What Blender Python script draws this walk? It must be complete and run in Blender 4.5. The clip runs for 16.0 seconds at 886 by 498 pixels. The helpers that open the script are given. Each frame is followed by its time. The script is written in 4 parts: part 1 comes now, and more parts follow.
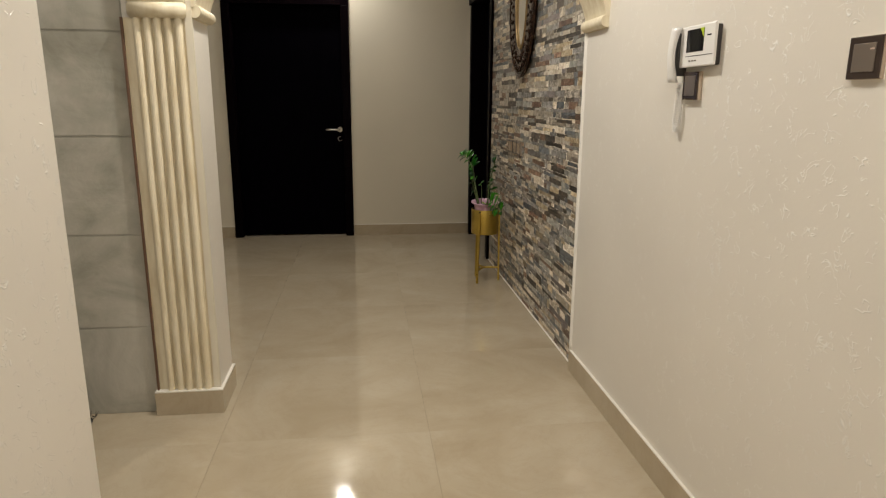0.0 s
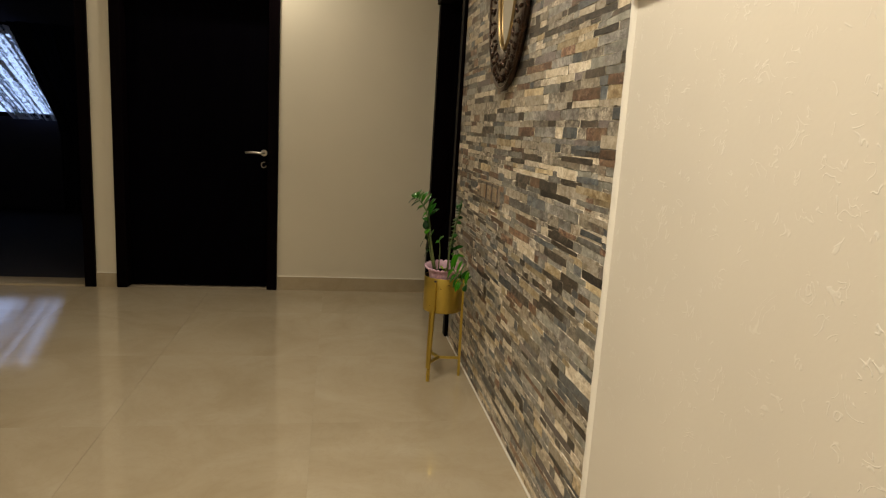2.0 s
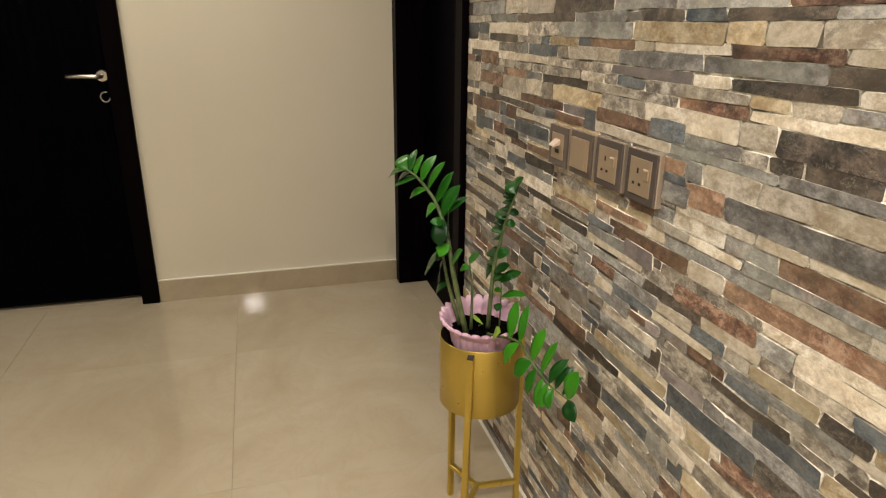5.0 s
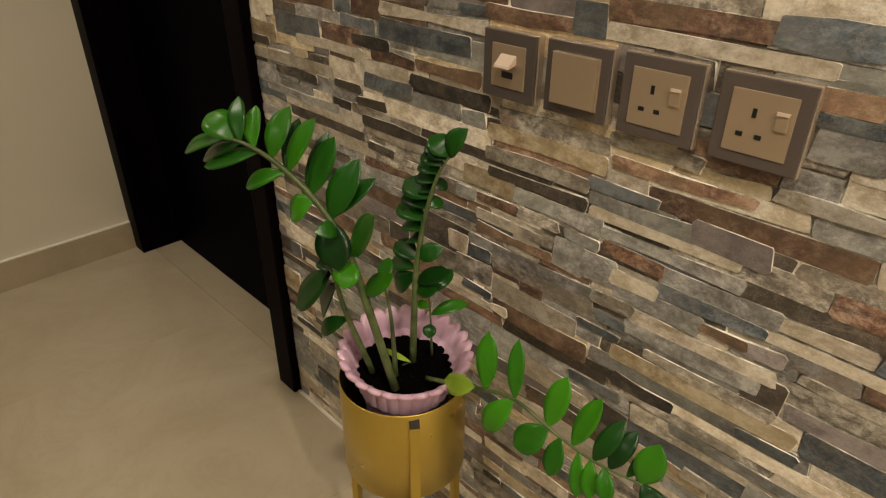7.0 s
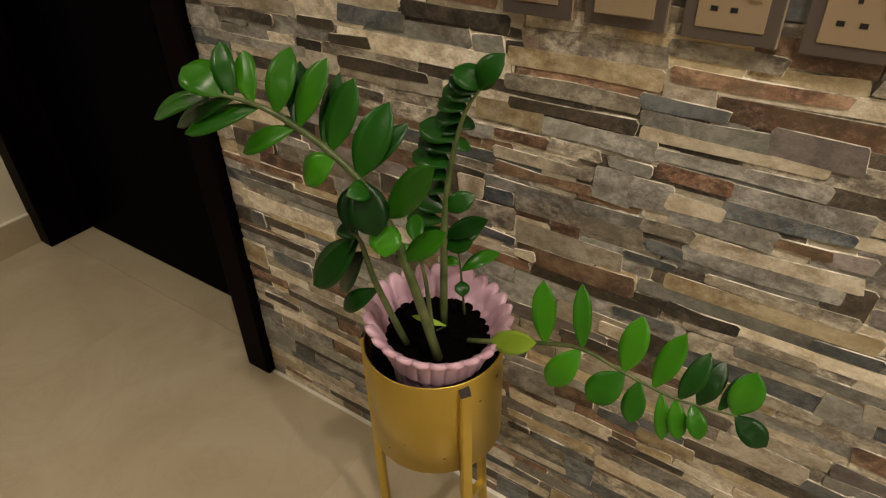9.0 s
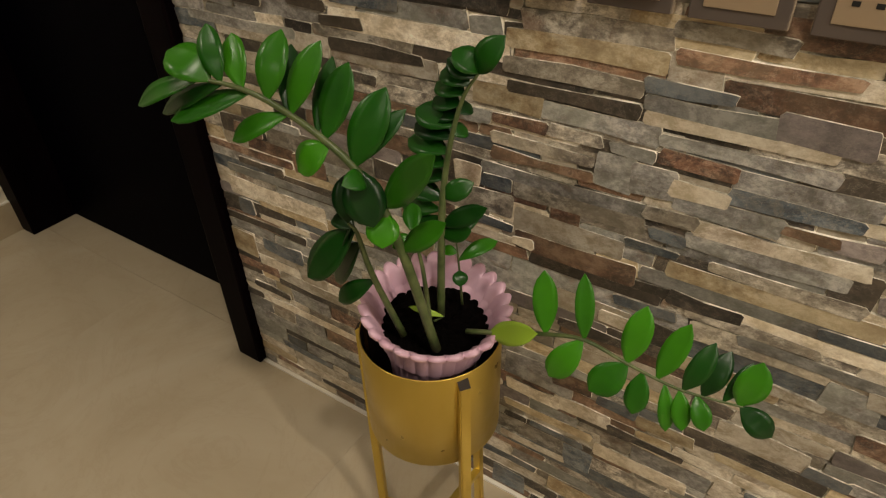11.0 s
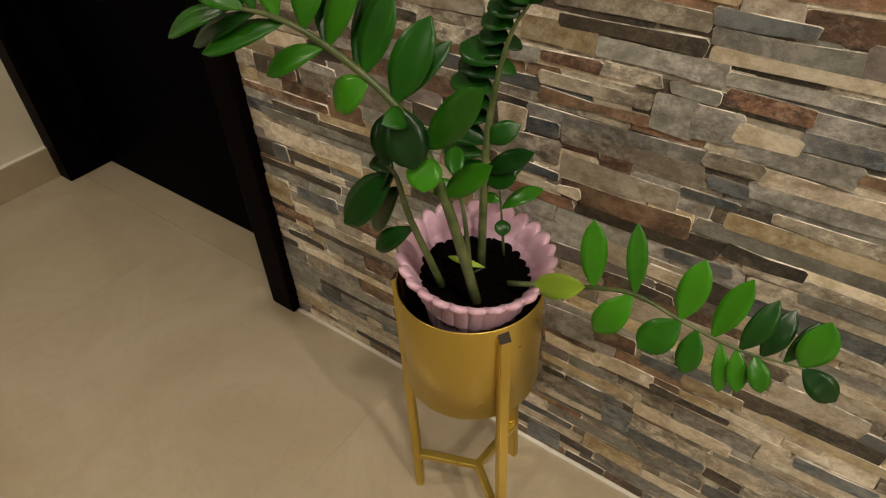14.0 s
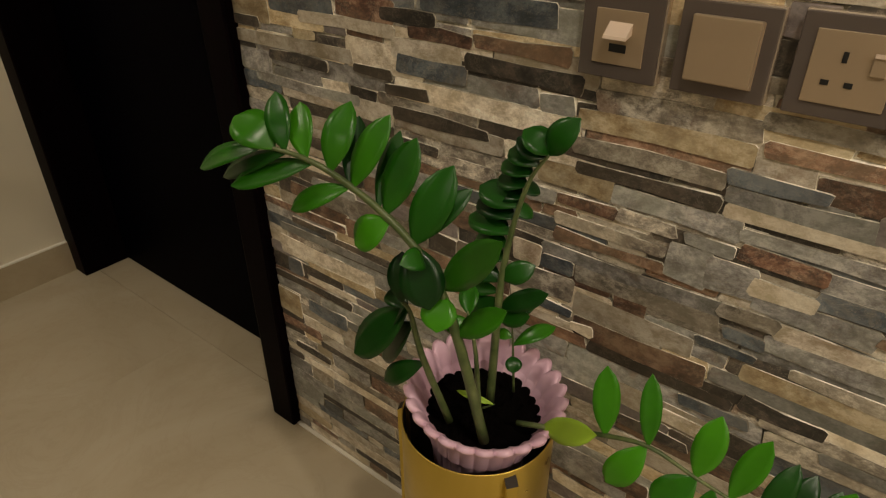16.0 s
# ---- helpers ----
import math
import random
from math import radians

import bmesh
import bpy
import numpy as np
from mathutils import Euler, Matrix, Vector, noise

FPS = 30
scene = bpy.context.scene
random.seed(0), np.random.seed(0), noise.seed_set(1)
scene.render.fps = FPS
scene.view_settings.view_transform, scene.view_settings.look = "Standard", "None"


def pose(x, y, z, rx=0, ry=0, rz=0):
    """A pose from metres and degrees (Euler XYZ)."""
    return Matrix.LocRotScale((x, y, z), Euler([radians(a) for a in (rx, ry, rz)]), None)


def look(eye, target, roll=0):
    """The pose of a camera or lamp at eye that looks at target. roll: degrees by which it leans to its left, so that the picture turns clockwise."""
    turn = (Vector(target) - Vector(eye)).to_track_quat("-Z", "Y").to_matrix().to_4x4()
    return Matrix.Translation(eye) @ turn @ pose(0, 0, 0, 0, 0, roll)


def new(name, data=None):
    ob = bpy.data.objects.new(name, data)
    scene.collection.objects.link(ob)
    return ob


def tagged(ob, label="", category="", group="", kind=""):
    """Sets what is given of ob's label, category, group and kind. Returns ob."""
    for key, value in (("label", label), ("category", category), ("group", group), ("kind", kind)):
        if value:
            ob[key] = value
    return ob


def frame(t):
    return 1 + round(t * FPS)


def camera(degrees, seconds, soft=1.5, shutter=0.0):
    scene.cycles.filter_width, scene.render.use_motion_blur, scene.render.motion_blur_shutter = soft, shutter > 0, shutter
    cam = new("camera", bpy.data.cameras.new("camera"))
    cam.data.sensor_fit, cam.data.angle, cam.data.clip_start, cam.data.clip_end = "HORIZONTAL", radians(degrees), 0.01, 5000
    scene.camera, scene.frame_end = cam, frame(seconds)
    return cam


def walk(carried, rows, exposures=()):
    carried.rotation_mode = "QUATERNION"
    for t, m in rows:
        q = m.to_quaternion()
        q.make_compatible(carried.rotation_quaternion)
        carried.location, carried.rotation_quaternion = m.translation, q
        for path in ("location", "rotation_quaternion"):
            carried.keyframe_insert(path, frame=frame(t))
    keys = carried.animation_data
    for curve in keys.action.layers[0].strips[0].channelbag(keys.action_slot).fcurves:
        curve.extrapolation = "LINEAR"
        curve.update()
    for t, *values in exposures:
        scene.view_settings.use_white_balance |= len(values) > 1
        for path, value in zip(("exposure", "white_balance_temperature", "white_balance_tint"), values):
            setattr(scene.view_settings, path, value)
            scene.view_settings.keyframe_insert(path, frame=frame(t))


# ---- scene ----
cam = camera(69.0, 16.0, soft=1.25)
PATH = [
    (0, (0.208, 1.509, 1.27), (0.446, 3.443, 0.817), 0.3),
    (0.5, (0.229, 1.878, 1.272), (0.533, 3.829, 0.951), 2.2),
    (1, (0.324, 2.166, 1.243), (0.907, 4.051, 0.916), 2.5),
    (1.5, (0.417, 2.473, 1.251), (0.833, 4.394, 0.88), 1.9),
    (2, (0.504, 2.852, 1.23), (0.84, 4.79, 0.867), 3.5),
    (2.5, (0.583, 3.155, 1.229), (1.126, 5.013, 0.729), 1.6),
    (3, (0.653, 3.447, 1.232), (0.982, 5.341, 0.681), 2.5),
    (3.5, (0.626, 3.785, 1.218), (1.044, 5.655, 0.645), 2.6),
    (4, (0.609, 4.085, 1.189), (1.249, 5.866, 0.541), 4.0),
    (4.5, (0.597, 4.393, 1.207), (1.085, 6.219, 0.552), 0.5),
    (6.8, (0.561, 5.298, 1.163), (1.703, 6.652, 0.235), 0.1),
    (7, (0.565, 5.36, 1.164), (1.783, 6.597, 0.17), 0.4),
    (7.5, (0.572, 5.502, 1.135), (1.873, 6.513, 0.001), 0.7),
    (8, (0.568, 5.54, 1.114), (1.916, 6.372, -0.106), -1.6),
    (8.5, (0.54, 5.547, 1.119), (1.92, 6.398, -0.052), -0.4),
    (9, (0.525, 5.547, 1.122), (1.866, 6.493, -0.022), -1.9),
    (11.5, (0.55, 5.592, 1.112), (1.88, 6.481, -0.089), -1.5),
    (12, (0.58, 5.642, 1.101), (1.777, 6.642, -0.151), -2.8),
    (12.5, (0.599, 5.665, 1.113), (1.824, 6.707, -0.075), -2.4),
    (13, (0.596, 5.643, 1.104), (1.842, 6.611, -0.124), -0.6),
    (13.5, (0.569, 5.609, 1.084), (1.783, 6.485, -0.241), -3.1),
    (14, (0.55, 5.595, 1.086), (1.759, 6.525, -0.208), -2.9),
    (14.5, (0.553, 5.584, 1.081), (1.835, 6.38, -0.233), 0.1),
    (15, (0.573, 5.581, 1.091), (1.972, 6.419, -0.067), 0.4),
    (15.5, (0.568, 5.597, 1.11), (1.956, 6.56, 0.04), 0.6),
    (16, (0.564, 5.612, 1.116), (1.909, 6.668, 0.079), -0.1),
]
EXPOSURES = [(0.0, 0.05, 6100, 10), (1.0, -0.05, 6100, 10), (1.9, 0.2, 7200, 8), (2.5, 0.08, 6200, 10), (3.5, 0.65, 6200, 10), (4.1, 1.08, 5900, 10), (4.7, 1.12, 6100, 10), (7.0, 0.62, 6900, 10), (9.0, 0.54, 6900, 10), (11.5, 0.53, 6800, 10), (12.5, 0.4, 7300, 9), (13.5, 0.5, 6800, 10), (14.5, 0.7, 6700, 10), (15.0, 0.54, 6600, 9), (16.0, 0.32, 7100, 9)]
walk(cam, [(t, look(eye, target, roll)) for t, eye, target, roll in PATH], EXPOSURES)

# ---- world and lamps ----
world = bpy.data.worlds.new("world")
scene.world = world
world.use_nodes = True
world.node_tree.nodes["Background"].inputs[0].default_value = (0.02, 0.03, 0.06, 1)
world.node_tree.nodes["Background"].inputs[1].default_value = 0.2

CEIL = 2.65
WARM = (1.0, 0.915, 0.785)
# All lamps are unseen; the third and last two are added as fill light.
LAMPS = [(-0.05, 7.3, 9), (0.2, 3.72, 24), (0.35, 5.2, 11), (0.35, 1.6, 22), (-1.9, 6.0, 6), (-1.6, 2.6, 10)]


def lamp(x, y, power, size=0.11, z=CEIL - 0.03):
    data = bpy.data.lights.new("unseen_lamp_glow", "AREA")
    data.shape, data.size, data.energy, data.color = "DISK", size, power, WARM
    new("unseen_lamp_glow", data).matrix_world = pose(x, y, z)


for x, y, p in LAMPS:
    lamp(x, y, p)


# ---- materials ----
def material(name, color, rough=0.5, metal=0.0, **more):
    m = bpy.data.materials.new(name)
    m.use_nodes = True
    b = m.node_tree.nodes["Principled BSDF"]
    b.inputs["Base Color"].default_value = (*color, 1)
    b.inputs["Roughness"].default_value = rough
    b.inputs["Metallic"].default_value = metal
    for k, v in more.items():
        b.inputs[k.replace("_", " ")].default_value = v
    return m


def N(m, kind, **values):
    n = m.node_tree.nodes.new(kind)
    for k, v in values.items():
        n.inputs[k].default_value = v
    return n


def L(m, a, b):
    m.node_tree.links.new(a, b)


def shader(m):
    return m.node_tree.nodes["Principled BSDF"].inputs


def ramp(m, source, stops):
    r = N(m, "ShaderNodeValToRGB")
    e = r.color_ramp.elements
    while len(e) < len(stops):
        e.new(0.5)
    for i, (p, c) in enumerate(stops):
        e[i].position = p
        e[i].color = (*c, 1) if isinstance(c, tuple) else (c, c, c, 1)
    L(m, source, r.inputs[0])
    return r.outputs[0]


def where(m, scale=(1, 1, 1), shift=None):
    g = N(m, "ShaderNodeNewGeometry")
    mp = N(m, "ShaderNodeMapping", Scale=scale)
    L(m, g.outputs["Position"], mp.inputs[0])
    if shift is not None:
        L(m, shift, mp.inputs["Location"])
    return mp.outputs[0]


def noise_of(m, vector, scale, detail=4.0, rough=0.55, distortion=0.0):
    n = N(m, "ShaderNodeTexNoise", Scale=scale, Detail=detail, Roughness=rough, Distortion=distortion)
    L(m, vector, n.inputs["Vector"])
    return n.outputs["Fac"]


def calc(m, op, a, b=None):
    n = m.node_tree.nodes.new("ShaderNodeMath")
    n.operation = op
    for i, v in enumerate((a, b)):
        if v is None:
            continue
        if isinstance(v, (int, float)):
            n.inputs[i].default_value = v
        else:
            L(m, v, n.inputs[i])
    return n.outputs[0]


def blend(m, fac, a, b, kind="MIX"):
    n = m.node_tree.nodes.new("ShaderNodeMix")
    n.data_type, n.blend_type = "RGBA", kind
    for i, v in ((0, fac), (6, a), (7, b)):
        if isinstance(v, (int, float)):
            n.inputs[i].default_value = v
        elif isinstance(v, tuple):
            n.inputs[i].default_value = (*v, 1)
        else:
            L(m, v, n.inputs[i])
    return n.outputs[2]


def bump(m, height, strength, distance):
    b = N(m, "ShaderNodeBump", Strength=strength, Distance=distance)
    L(m, height, b.inputs["Height"])
    L(m, b.outputs[0], shader(m)["Normal"])


def make_plaster(name, color, marks=True, rough=0.42):
    m = material(name, color, rough)
    v = where(m)
    cloud = noise_of(m, v, 1.3, 3)
    fine = noise_of(m, v, 90, 3)
    dark = tuple(c * 0.93 for c in color)
    L(m, ramp(m, cloud, [(0.3, dark), (0.7, color)]), shader(m)["Base Color"])
    h = calc(m, "MULTIPLY", fine, 0.12)
    if marks:
        worm = noise_of(m, v, 20, 1.0, 0.5, 2.0)
        line = calc(m, "ABSOLUTE", calc(m, "SUBTRACT", worm, 0.5))
        line = ramp(m, line, [(0.007, 1.0), (0.027, 0.0)])
        mask = ramp(m, noise_of(m, v, 27, 1, 0.5), [(0.565, 0.0), (0.60, 1.0)])
        height = N(m, "ShaderNodeSeparateXYZ")
        L(m, v, height.inputs[0])
        # Fade towards the floor stands in for flat lighting; the arch fade thins strokes.
        mark = calc(m, "MULTIPLY", calc(m, "MULTIPLY", line, mask), calc(m, "MULTIPLY", ramp(m, height.outputs[2], [(0.25, 0.25), (1.0, 1.0)]), ramp(m, calc(m, "MULTIPLY", height.outputs[1], 0.25), [(0.80, 1.0), (0.93, 0.25)])))
        h = calc(m, "ADD", h, mark)
        L(m, calc(m, "SUBTRACT", rough, calc(m, "MULTIPLY", mark, 0.2)), shader(m)["Roughness"])
        # Raised strokes are tinted near-white: the light they catch is put into colour.
        L(m, blend(m, mark, ramp(m, cloud, [(0.3, dark), (0.7, color)]), (0.95, 0.93, 0.88)), shader(m)["Base Color"])
    bump(m, h, 0.6, 0.0022 if marks else 0.0015)
    return m


PLASTER = make_plaster("embossed_plaster", (0.77, 0.725, 0.65), rough=0.34)
PAINT = make_plaster("smooth_plaster", (0.77, 0.71, 0.58), marks=False)
CEILING = make_plaster("ceiling_paint", (0.78, 0.76, 0.72), marks=False, rough=0.7)
TRIM = material("white_bead", (0.85, 0.82, 0.76), 0.35)
m = TRIM
bump(m, noise_of(m, where(m), 60, 2), 0.5, 0.004)

CREAM = material("cream_paint", (0.80, 0.71, 0.52), 0.38)
m = CREAM
L(m, ramp(m, noise_of(m, where(m, (1, 1, 0.15)), 40, 4), [(0.3, (0.70, 0.60, 0.41)), (0.62, (0.82, 0.74, 0.56))]), shader(m)["Base Color"])
bump(m, noise_of(m, where(m), 55, 3), 0.35, 0.003)


def make_floor(name, tint):
    m = material(name, (0.5, 0.45, 0.37), 0.1, IOR=1.52)
    info = N(m, "ShaderNodeObjectInfo")
    shift = calc(m, "MULTIPLY", info.outputs["Random"], 37.0)
    v = where(m, (1, 1, 1), shift)
    cloud = noise_of(m, v, 1.7, 6, 0.62, 1.2)
    vein = noise_of(m, v, 3.2, 8, 0.7, 2.5)
    a = ramp(m, cloud, [(0.30, (0.385 * tint, 0.315 * tint, 0.215 * tint)), (0.5, (0.435 * tint, 0.365 * tint, 0.26 * tint)), (0.72, (0.475 * tint, 0.41 * tint, 0.305 * tint))])
    thin = ramp(m, calc(m, "ABSOLUTE", calc(m, "SUBTRACT", vein, 0.5)), [(0.0, 0.13), (0.03, 0.0)])
    L(m, blend(m, thin, a, (0.30 * tint, 0.23 * tint, 0.15 * tint)), shader(m)["Base Color"])
    L(m, ramp(m, noise_of(m, where(m), 5, 4), [(0.3, 0.045), (0.75, 0.10)]), shader(m)["Roughness"])
    bump(m, noise_of(m, where(m), 7, 2), 0.05, 0.004)
    return m


FLOOR = make_floor("polished_porcelain", 1.0)
SKIRT = make_floor("skirting_porcelain", 1.1)
GROUT = material("beige_grout", (0.33, 0.27, 0.185), 0.6)
PALE = material("pale_sealant", (0.78, 0.74, 0.66), 0.5)

DARK = material("dark_wenge", (0.006, 0.004, 0.005), 0.45, Specular_IOR_Level=0.012)
m = DARK
grain = noise_of(m, where(m, (30, 30, 1.2)), 3, 5, 0.6, 0.4)
L(m, ramp(m, grain, [(0.35, (0.0006, 0.0005, 0.0012)), (0.7, (0.002, 0.0014, 0.003))]), shader(m)["Base Color"])
bump(m, grain, 0.25, 0.001)
FRAME = material("wenge_frame", (0.016, 0.008, 0.009), 0.40, Specular_IOR_Level=0.02)
m = FRAME
grain = noise_of(m, where(m, (30, 30, 1.2)), 3, 5, 0.6, 0.4)
L(m, ramp(m, grain, [(0.35, (0.0015, 0.0008, 0.0014)), (0.7, (0.0045, 0.002, 0.003))]), shader(m)["Base Color"])
STEEL = material("satin_nickel", (0.62, 0.58, 0.52), 0.3, 1.0)

GREY = material("grey_cement_tile", (0.3, 0.29, 0.26), 0.38)
m = GREY
v = where(m)
L(m, ramp(m, noise_of(m, v, 3.5, 6, 0.6, 0.8), [(0.30, (0.27, 0.26, 0.205)), (0.48, (0.42, 0.40, 0.335)), (0.70, (0.56, 0.53, 0.46))]), shader(m)["Base Color"])
bump(m, noise_of(m, v, 5, 5, 0.6, 0.5), 0.5, 0.012)

# tone of each sort of stone: low, mid, high, stain, how much stain
TONES = {
    "c": ((0.36, 0.30, 0.21), (0.60, 0.53, 0.44), (0.74, 0.69, 0.60), (0.22, 0.18, 0.12), 0.25),
    "g": ((0.13, 0.118, 0.107), (0.25, 0.242, 0.235), (0.43, 0.41, 0.385), (0.08, 0.07, 0.06), 0.3),
    "d": ((0.023, 0.020, 0.018), (0.056, 0.049, 0.044), (0.13, 0.10, 0.08), (0.02, 0.018, 0.016), 0.3),
    "b": ((0.032, 0.042, 0.054), (0.072, 0.092, 0.114), (0.15, 0.175, 0.19), (0.30, 0.27, 0.22), 0.18),
    "r": ((0.07, 0.034, 0.024), (0.19, 0.098, 0.065), (0.36, 0.24, 0.17), (0.035, 0.025, 0.022), 0.6),
    "o": ((0.27, 0.18, 0.09), (0.45, 0.35, 0.21), (0.60, 0.51, 0.36), (0.17, 0.12, 0.07), 0.3),
    "m": ((0.17, 0.145, 0.12), (0.36, 0.32, 0.265), (0.60, 0.55, 0.47), (0.06, 0.05, 0.045), 0.6),
    "v": ((0.13, 0.11, 0.11), (0.21, 0.18, 0.175), (0.28, 0.24, 0.23), (0.10, 0.08, 0.09), 0.3),
}


def make_stone(key):
    low, mid, high, stain, much = TONES[key]
    m = material("stone_print_" + {"c": "cream", "g": "grey", "d": "dark", "b": "slate", "r": "rust", "o": "ochre", "m": "mixed", "v": "mauve"}[key], mid, 0.42)
    info = N(m, "ShaderNodeObjectInfo")
    geo = N(m, "ShaderNodeNewGeometry")
    rnd = calc(m, "FRACT", calc(m, "ADD", info.outputs["Random"], geo.outputs["Random Per Island"]))
    v = where(m, (1, 1, 1.5), calc(m, "MULTIPLY", rnd, 50.0))
    big = noise_of(m, v, 21, 9, 0.78, 0.2)
    small = noise_of(m, v, 110, 6, 0.75, 0.1)
    mix = calc(m, "ADD", calc(m, "MULTIPLY", big, 0.8), calc(m, "MULTIPLY", small, 0.2))
    col = ramp(m, mix, [(0.42, low), (0.5, mid), (0.57, high)])
    dust = noise_of(m, v, 190, 4, 0.8)
    col = blend(m, ramp(m, dust, [(0.54, 0.0), (0.66, 0.16)]), col, high)
    col = blend(m, ramp(m, dust, [(0.36, 0.25), (0.46, 0.0)]), col, stain)
    spots = ramp(m, noise_of(m, v, 30, 9, 0.8, 0.3), [(0.48, 0.0), (0.58, much * 1.3)])
    col = blend(m, spots, col, stain)
    cracks = ramp(m, calc(m, "ABSOLUTE", calc(m, "SUBTRACT", noise_of(m, v, 14, 8, 0.75, 0.5), 0.5)), [(0.0, 0.30), (0.010, 0.0)])
    col = blend(m, cracks, col, (0.5, 0.45, 0.36) if key in "gdbrv" else (0.14, 0.11, 0.07))
    rust = ramp(m, noise_of(m, v, 9, 5, 0.7, 0.8), [(0.57, 0.0), (0.67, 0.45)])
    col = blend(m, rust, col, (0.19, 0.095, 0.05) if key in "gmcr" else (0.20, 0.17, 0.13))
    tint = ramp(m, noise_of(m, v, 6, 3, 0.6), [(0.44, 0.0), (0.60, 0.42)])
    col = blend(m, tint, col, {"c": (0.50, 0.42, 0.29), "g": (0.31, 0.32, 0.26), "m": (0.42, 0.36, 0.26), "o": (0.58, 0.50, 0.34), "b": (0.15, 0.15, 0.15), "d": (0.10, 0.075, 0.05), "r": (0.30, 0.20, 0.12), "v": (0.24, 0.21, 0.19)}[key])
    gain = calc(m, "ADD", calc(m, "MULTIPLY", rnd, 0.85), 0.60)
    mul = N(m, "ShaderNodeCombineColor")
    for i in range(3):
        L(m, gain, mul.inputs[i])
    L(m, blend(m, 1.0, col, mul.outputs[0], "MULTIPLY"), shader(m)["Base Color"])
    L(m, ramp(m, small, [(0.3, 0.34), (0.7, 0.55)]), shader(m)["Roughness"])
    bump(m, mix, 0.5, 0.0025)
    return m


STONES = {k: make_stone(k) for k in TONES}
JOINT = material("stone_edge_light", (0.50, 0.45, 0.36), 0.75)
m = JOINT
L(m, ramp(m, noise_of(m, where(m), 14, 5, 0.7), [(0.42, (0.16, 0.14, 0.11)), (0.50, (0.38, 0.35, 0.28)), (0.60, (0.85, 0.80, 0.70))]), shader(m)["Base Color"])


# ---- mesh helpers ----
def part(name, bm, mat, parent=None, label="", smooth=False, kind=""):
    me = bpy.data.meshes.new(name)
    bm.to_mesh(me)
    bm.free()
    for mm in (mat if isinstance(mat, (list, tuple)) else [mat]):
        me.materials.append(mm)
    if smooth:
        me.shade_smooth()
    ob = new(name, me)
    if parent is not None:
        ob.parent = parent
    return tagged(ob, label=label, kind=kind)


def add_box(bm, x0, x1, y0, y1, z0, z1, bevel=0.0, turn=None):
    mat = Matrix.LocRotScale(((x0 + x1) / 2, (y0 + y1) / 2, (z0 + z1) / 2), turn, (x1 - x0, y1 - y0, z1 - z0))
    r = bmesh.ops.create_cube(bm, size=1, matrix=mat)
    if bevel:
        edges = list({e for v in r["verts"] for e in v.link_edges})
        bmesh.ops.bevel(bm, geom=edges, offset=bevel, segments=2, profile=0.5, affect="EDGES")
    return bm


def box(name, x0, x1, y0, y1, z0, z1, mat, parent=None, bevel=0.0, label="", kind=""):
    return part(name, add_box(bmesh.new(), x0, x1, y0, y1, z0, z1, bevel), mat, parent, label, kind=kind)


def thing(name, place, label, category, group="", kind=""):
    ob = new(name)
    ob.location = place
    ob.empty_display_size = 0.05
    return tagged(ob, label, category, group, kind)


def under(parent, *obs):
    """Hangs parts built in world metres under an Empty that stands at its own place."""
    for ob in obs:
        ob.parent = parent
        ob.matrix_parent_inverse = Matrix.Translation(-parent.location)


def tube(bm, points, radius, sides=8, taper=None):
    """A tube along points; taper is the radius at the end."""
    rings = []
    n = len(points)
    for i, p in enumerate(points):
        a, b = Vector(points[max(i - 1, 0)]), Vector(points[min(i + 1, n - 1)])
        d = (b - a).normalized()
        side = d.cross(Vector((0.31, 0.17, 0.93))).normalized()
        up = side.cross(d)
        r = radius if taper is None else radius + (taper - radius) * i / (n - 1)
        rings.append([bm.verts.new(Vector(p) + r * (math.cos(t) * side + math.sin(t) * up)) for t in (2 * math.pi * k / sides for k in range(sides))])
    for A, B in zip(rings, rings[1:]):
        for k in range(sides):
            bm.faces.new((A[k], A[(k + 1) % sides], B[(k + 1) % sides], B[k]))
    bm.faces.new(rings[0][::-1])
    bm.faces.new(rings[-1])
    return bm


def lathe(bm, profile, cx, cy, seg=48, wave=None):
    """Turns (radius, z) pairs about an upright axis."""
    rings = []
    for j, (r, z) in enumerate(profile):
        ring = []
        for k in range(seg):
            a = 2 * math.pi * k / seg
            rr = r if wave is None else r * (1 + wave(j, a))
            ring.append(bm.verts.new((cx + rr * math.cos(a), cy + rr * math.sin(a), z)))
        rings.append(ring)
    for A, B in zip(rings, rings[1:]):
        for k in range(seg):
            bm.faces.new((A[k], A[(k + 1) % seg], B[(k + 1) % seg], B[k]))
    return rings


def prism(bm, outline, y0, y1):
    """An (x, z) outline pushed from y0 to y1."""
    a = [bm.verts.new((x, y0, z)) for x, z in outline]
    b = [bm.verts.new((x, y1, z)) for x, z in outline]
    bm.faces.new(a)
    bm.faces.new(b[::-1])
    for i in range(len(a)):
        j = (i + 1) % len(a)
        bm.faces.new((a[j], a[i], b[i], b[j]))
    bmesh.ops.recalc_face_normals(bm, faces=bm.faces)
    return bm


STR = "structure"
FAR, STX, PLX = 7.6, 1.203, 1.175
ARCH0, ARCH1, ARCHB = 4.07, 4.36, 4.315
JN0, JN1, JF = 6.535, 6.61, 7.525

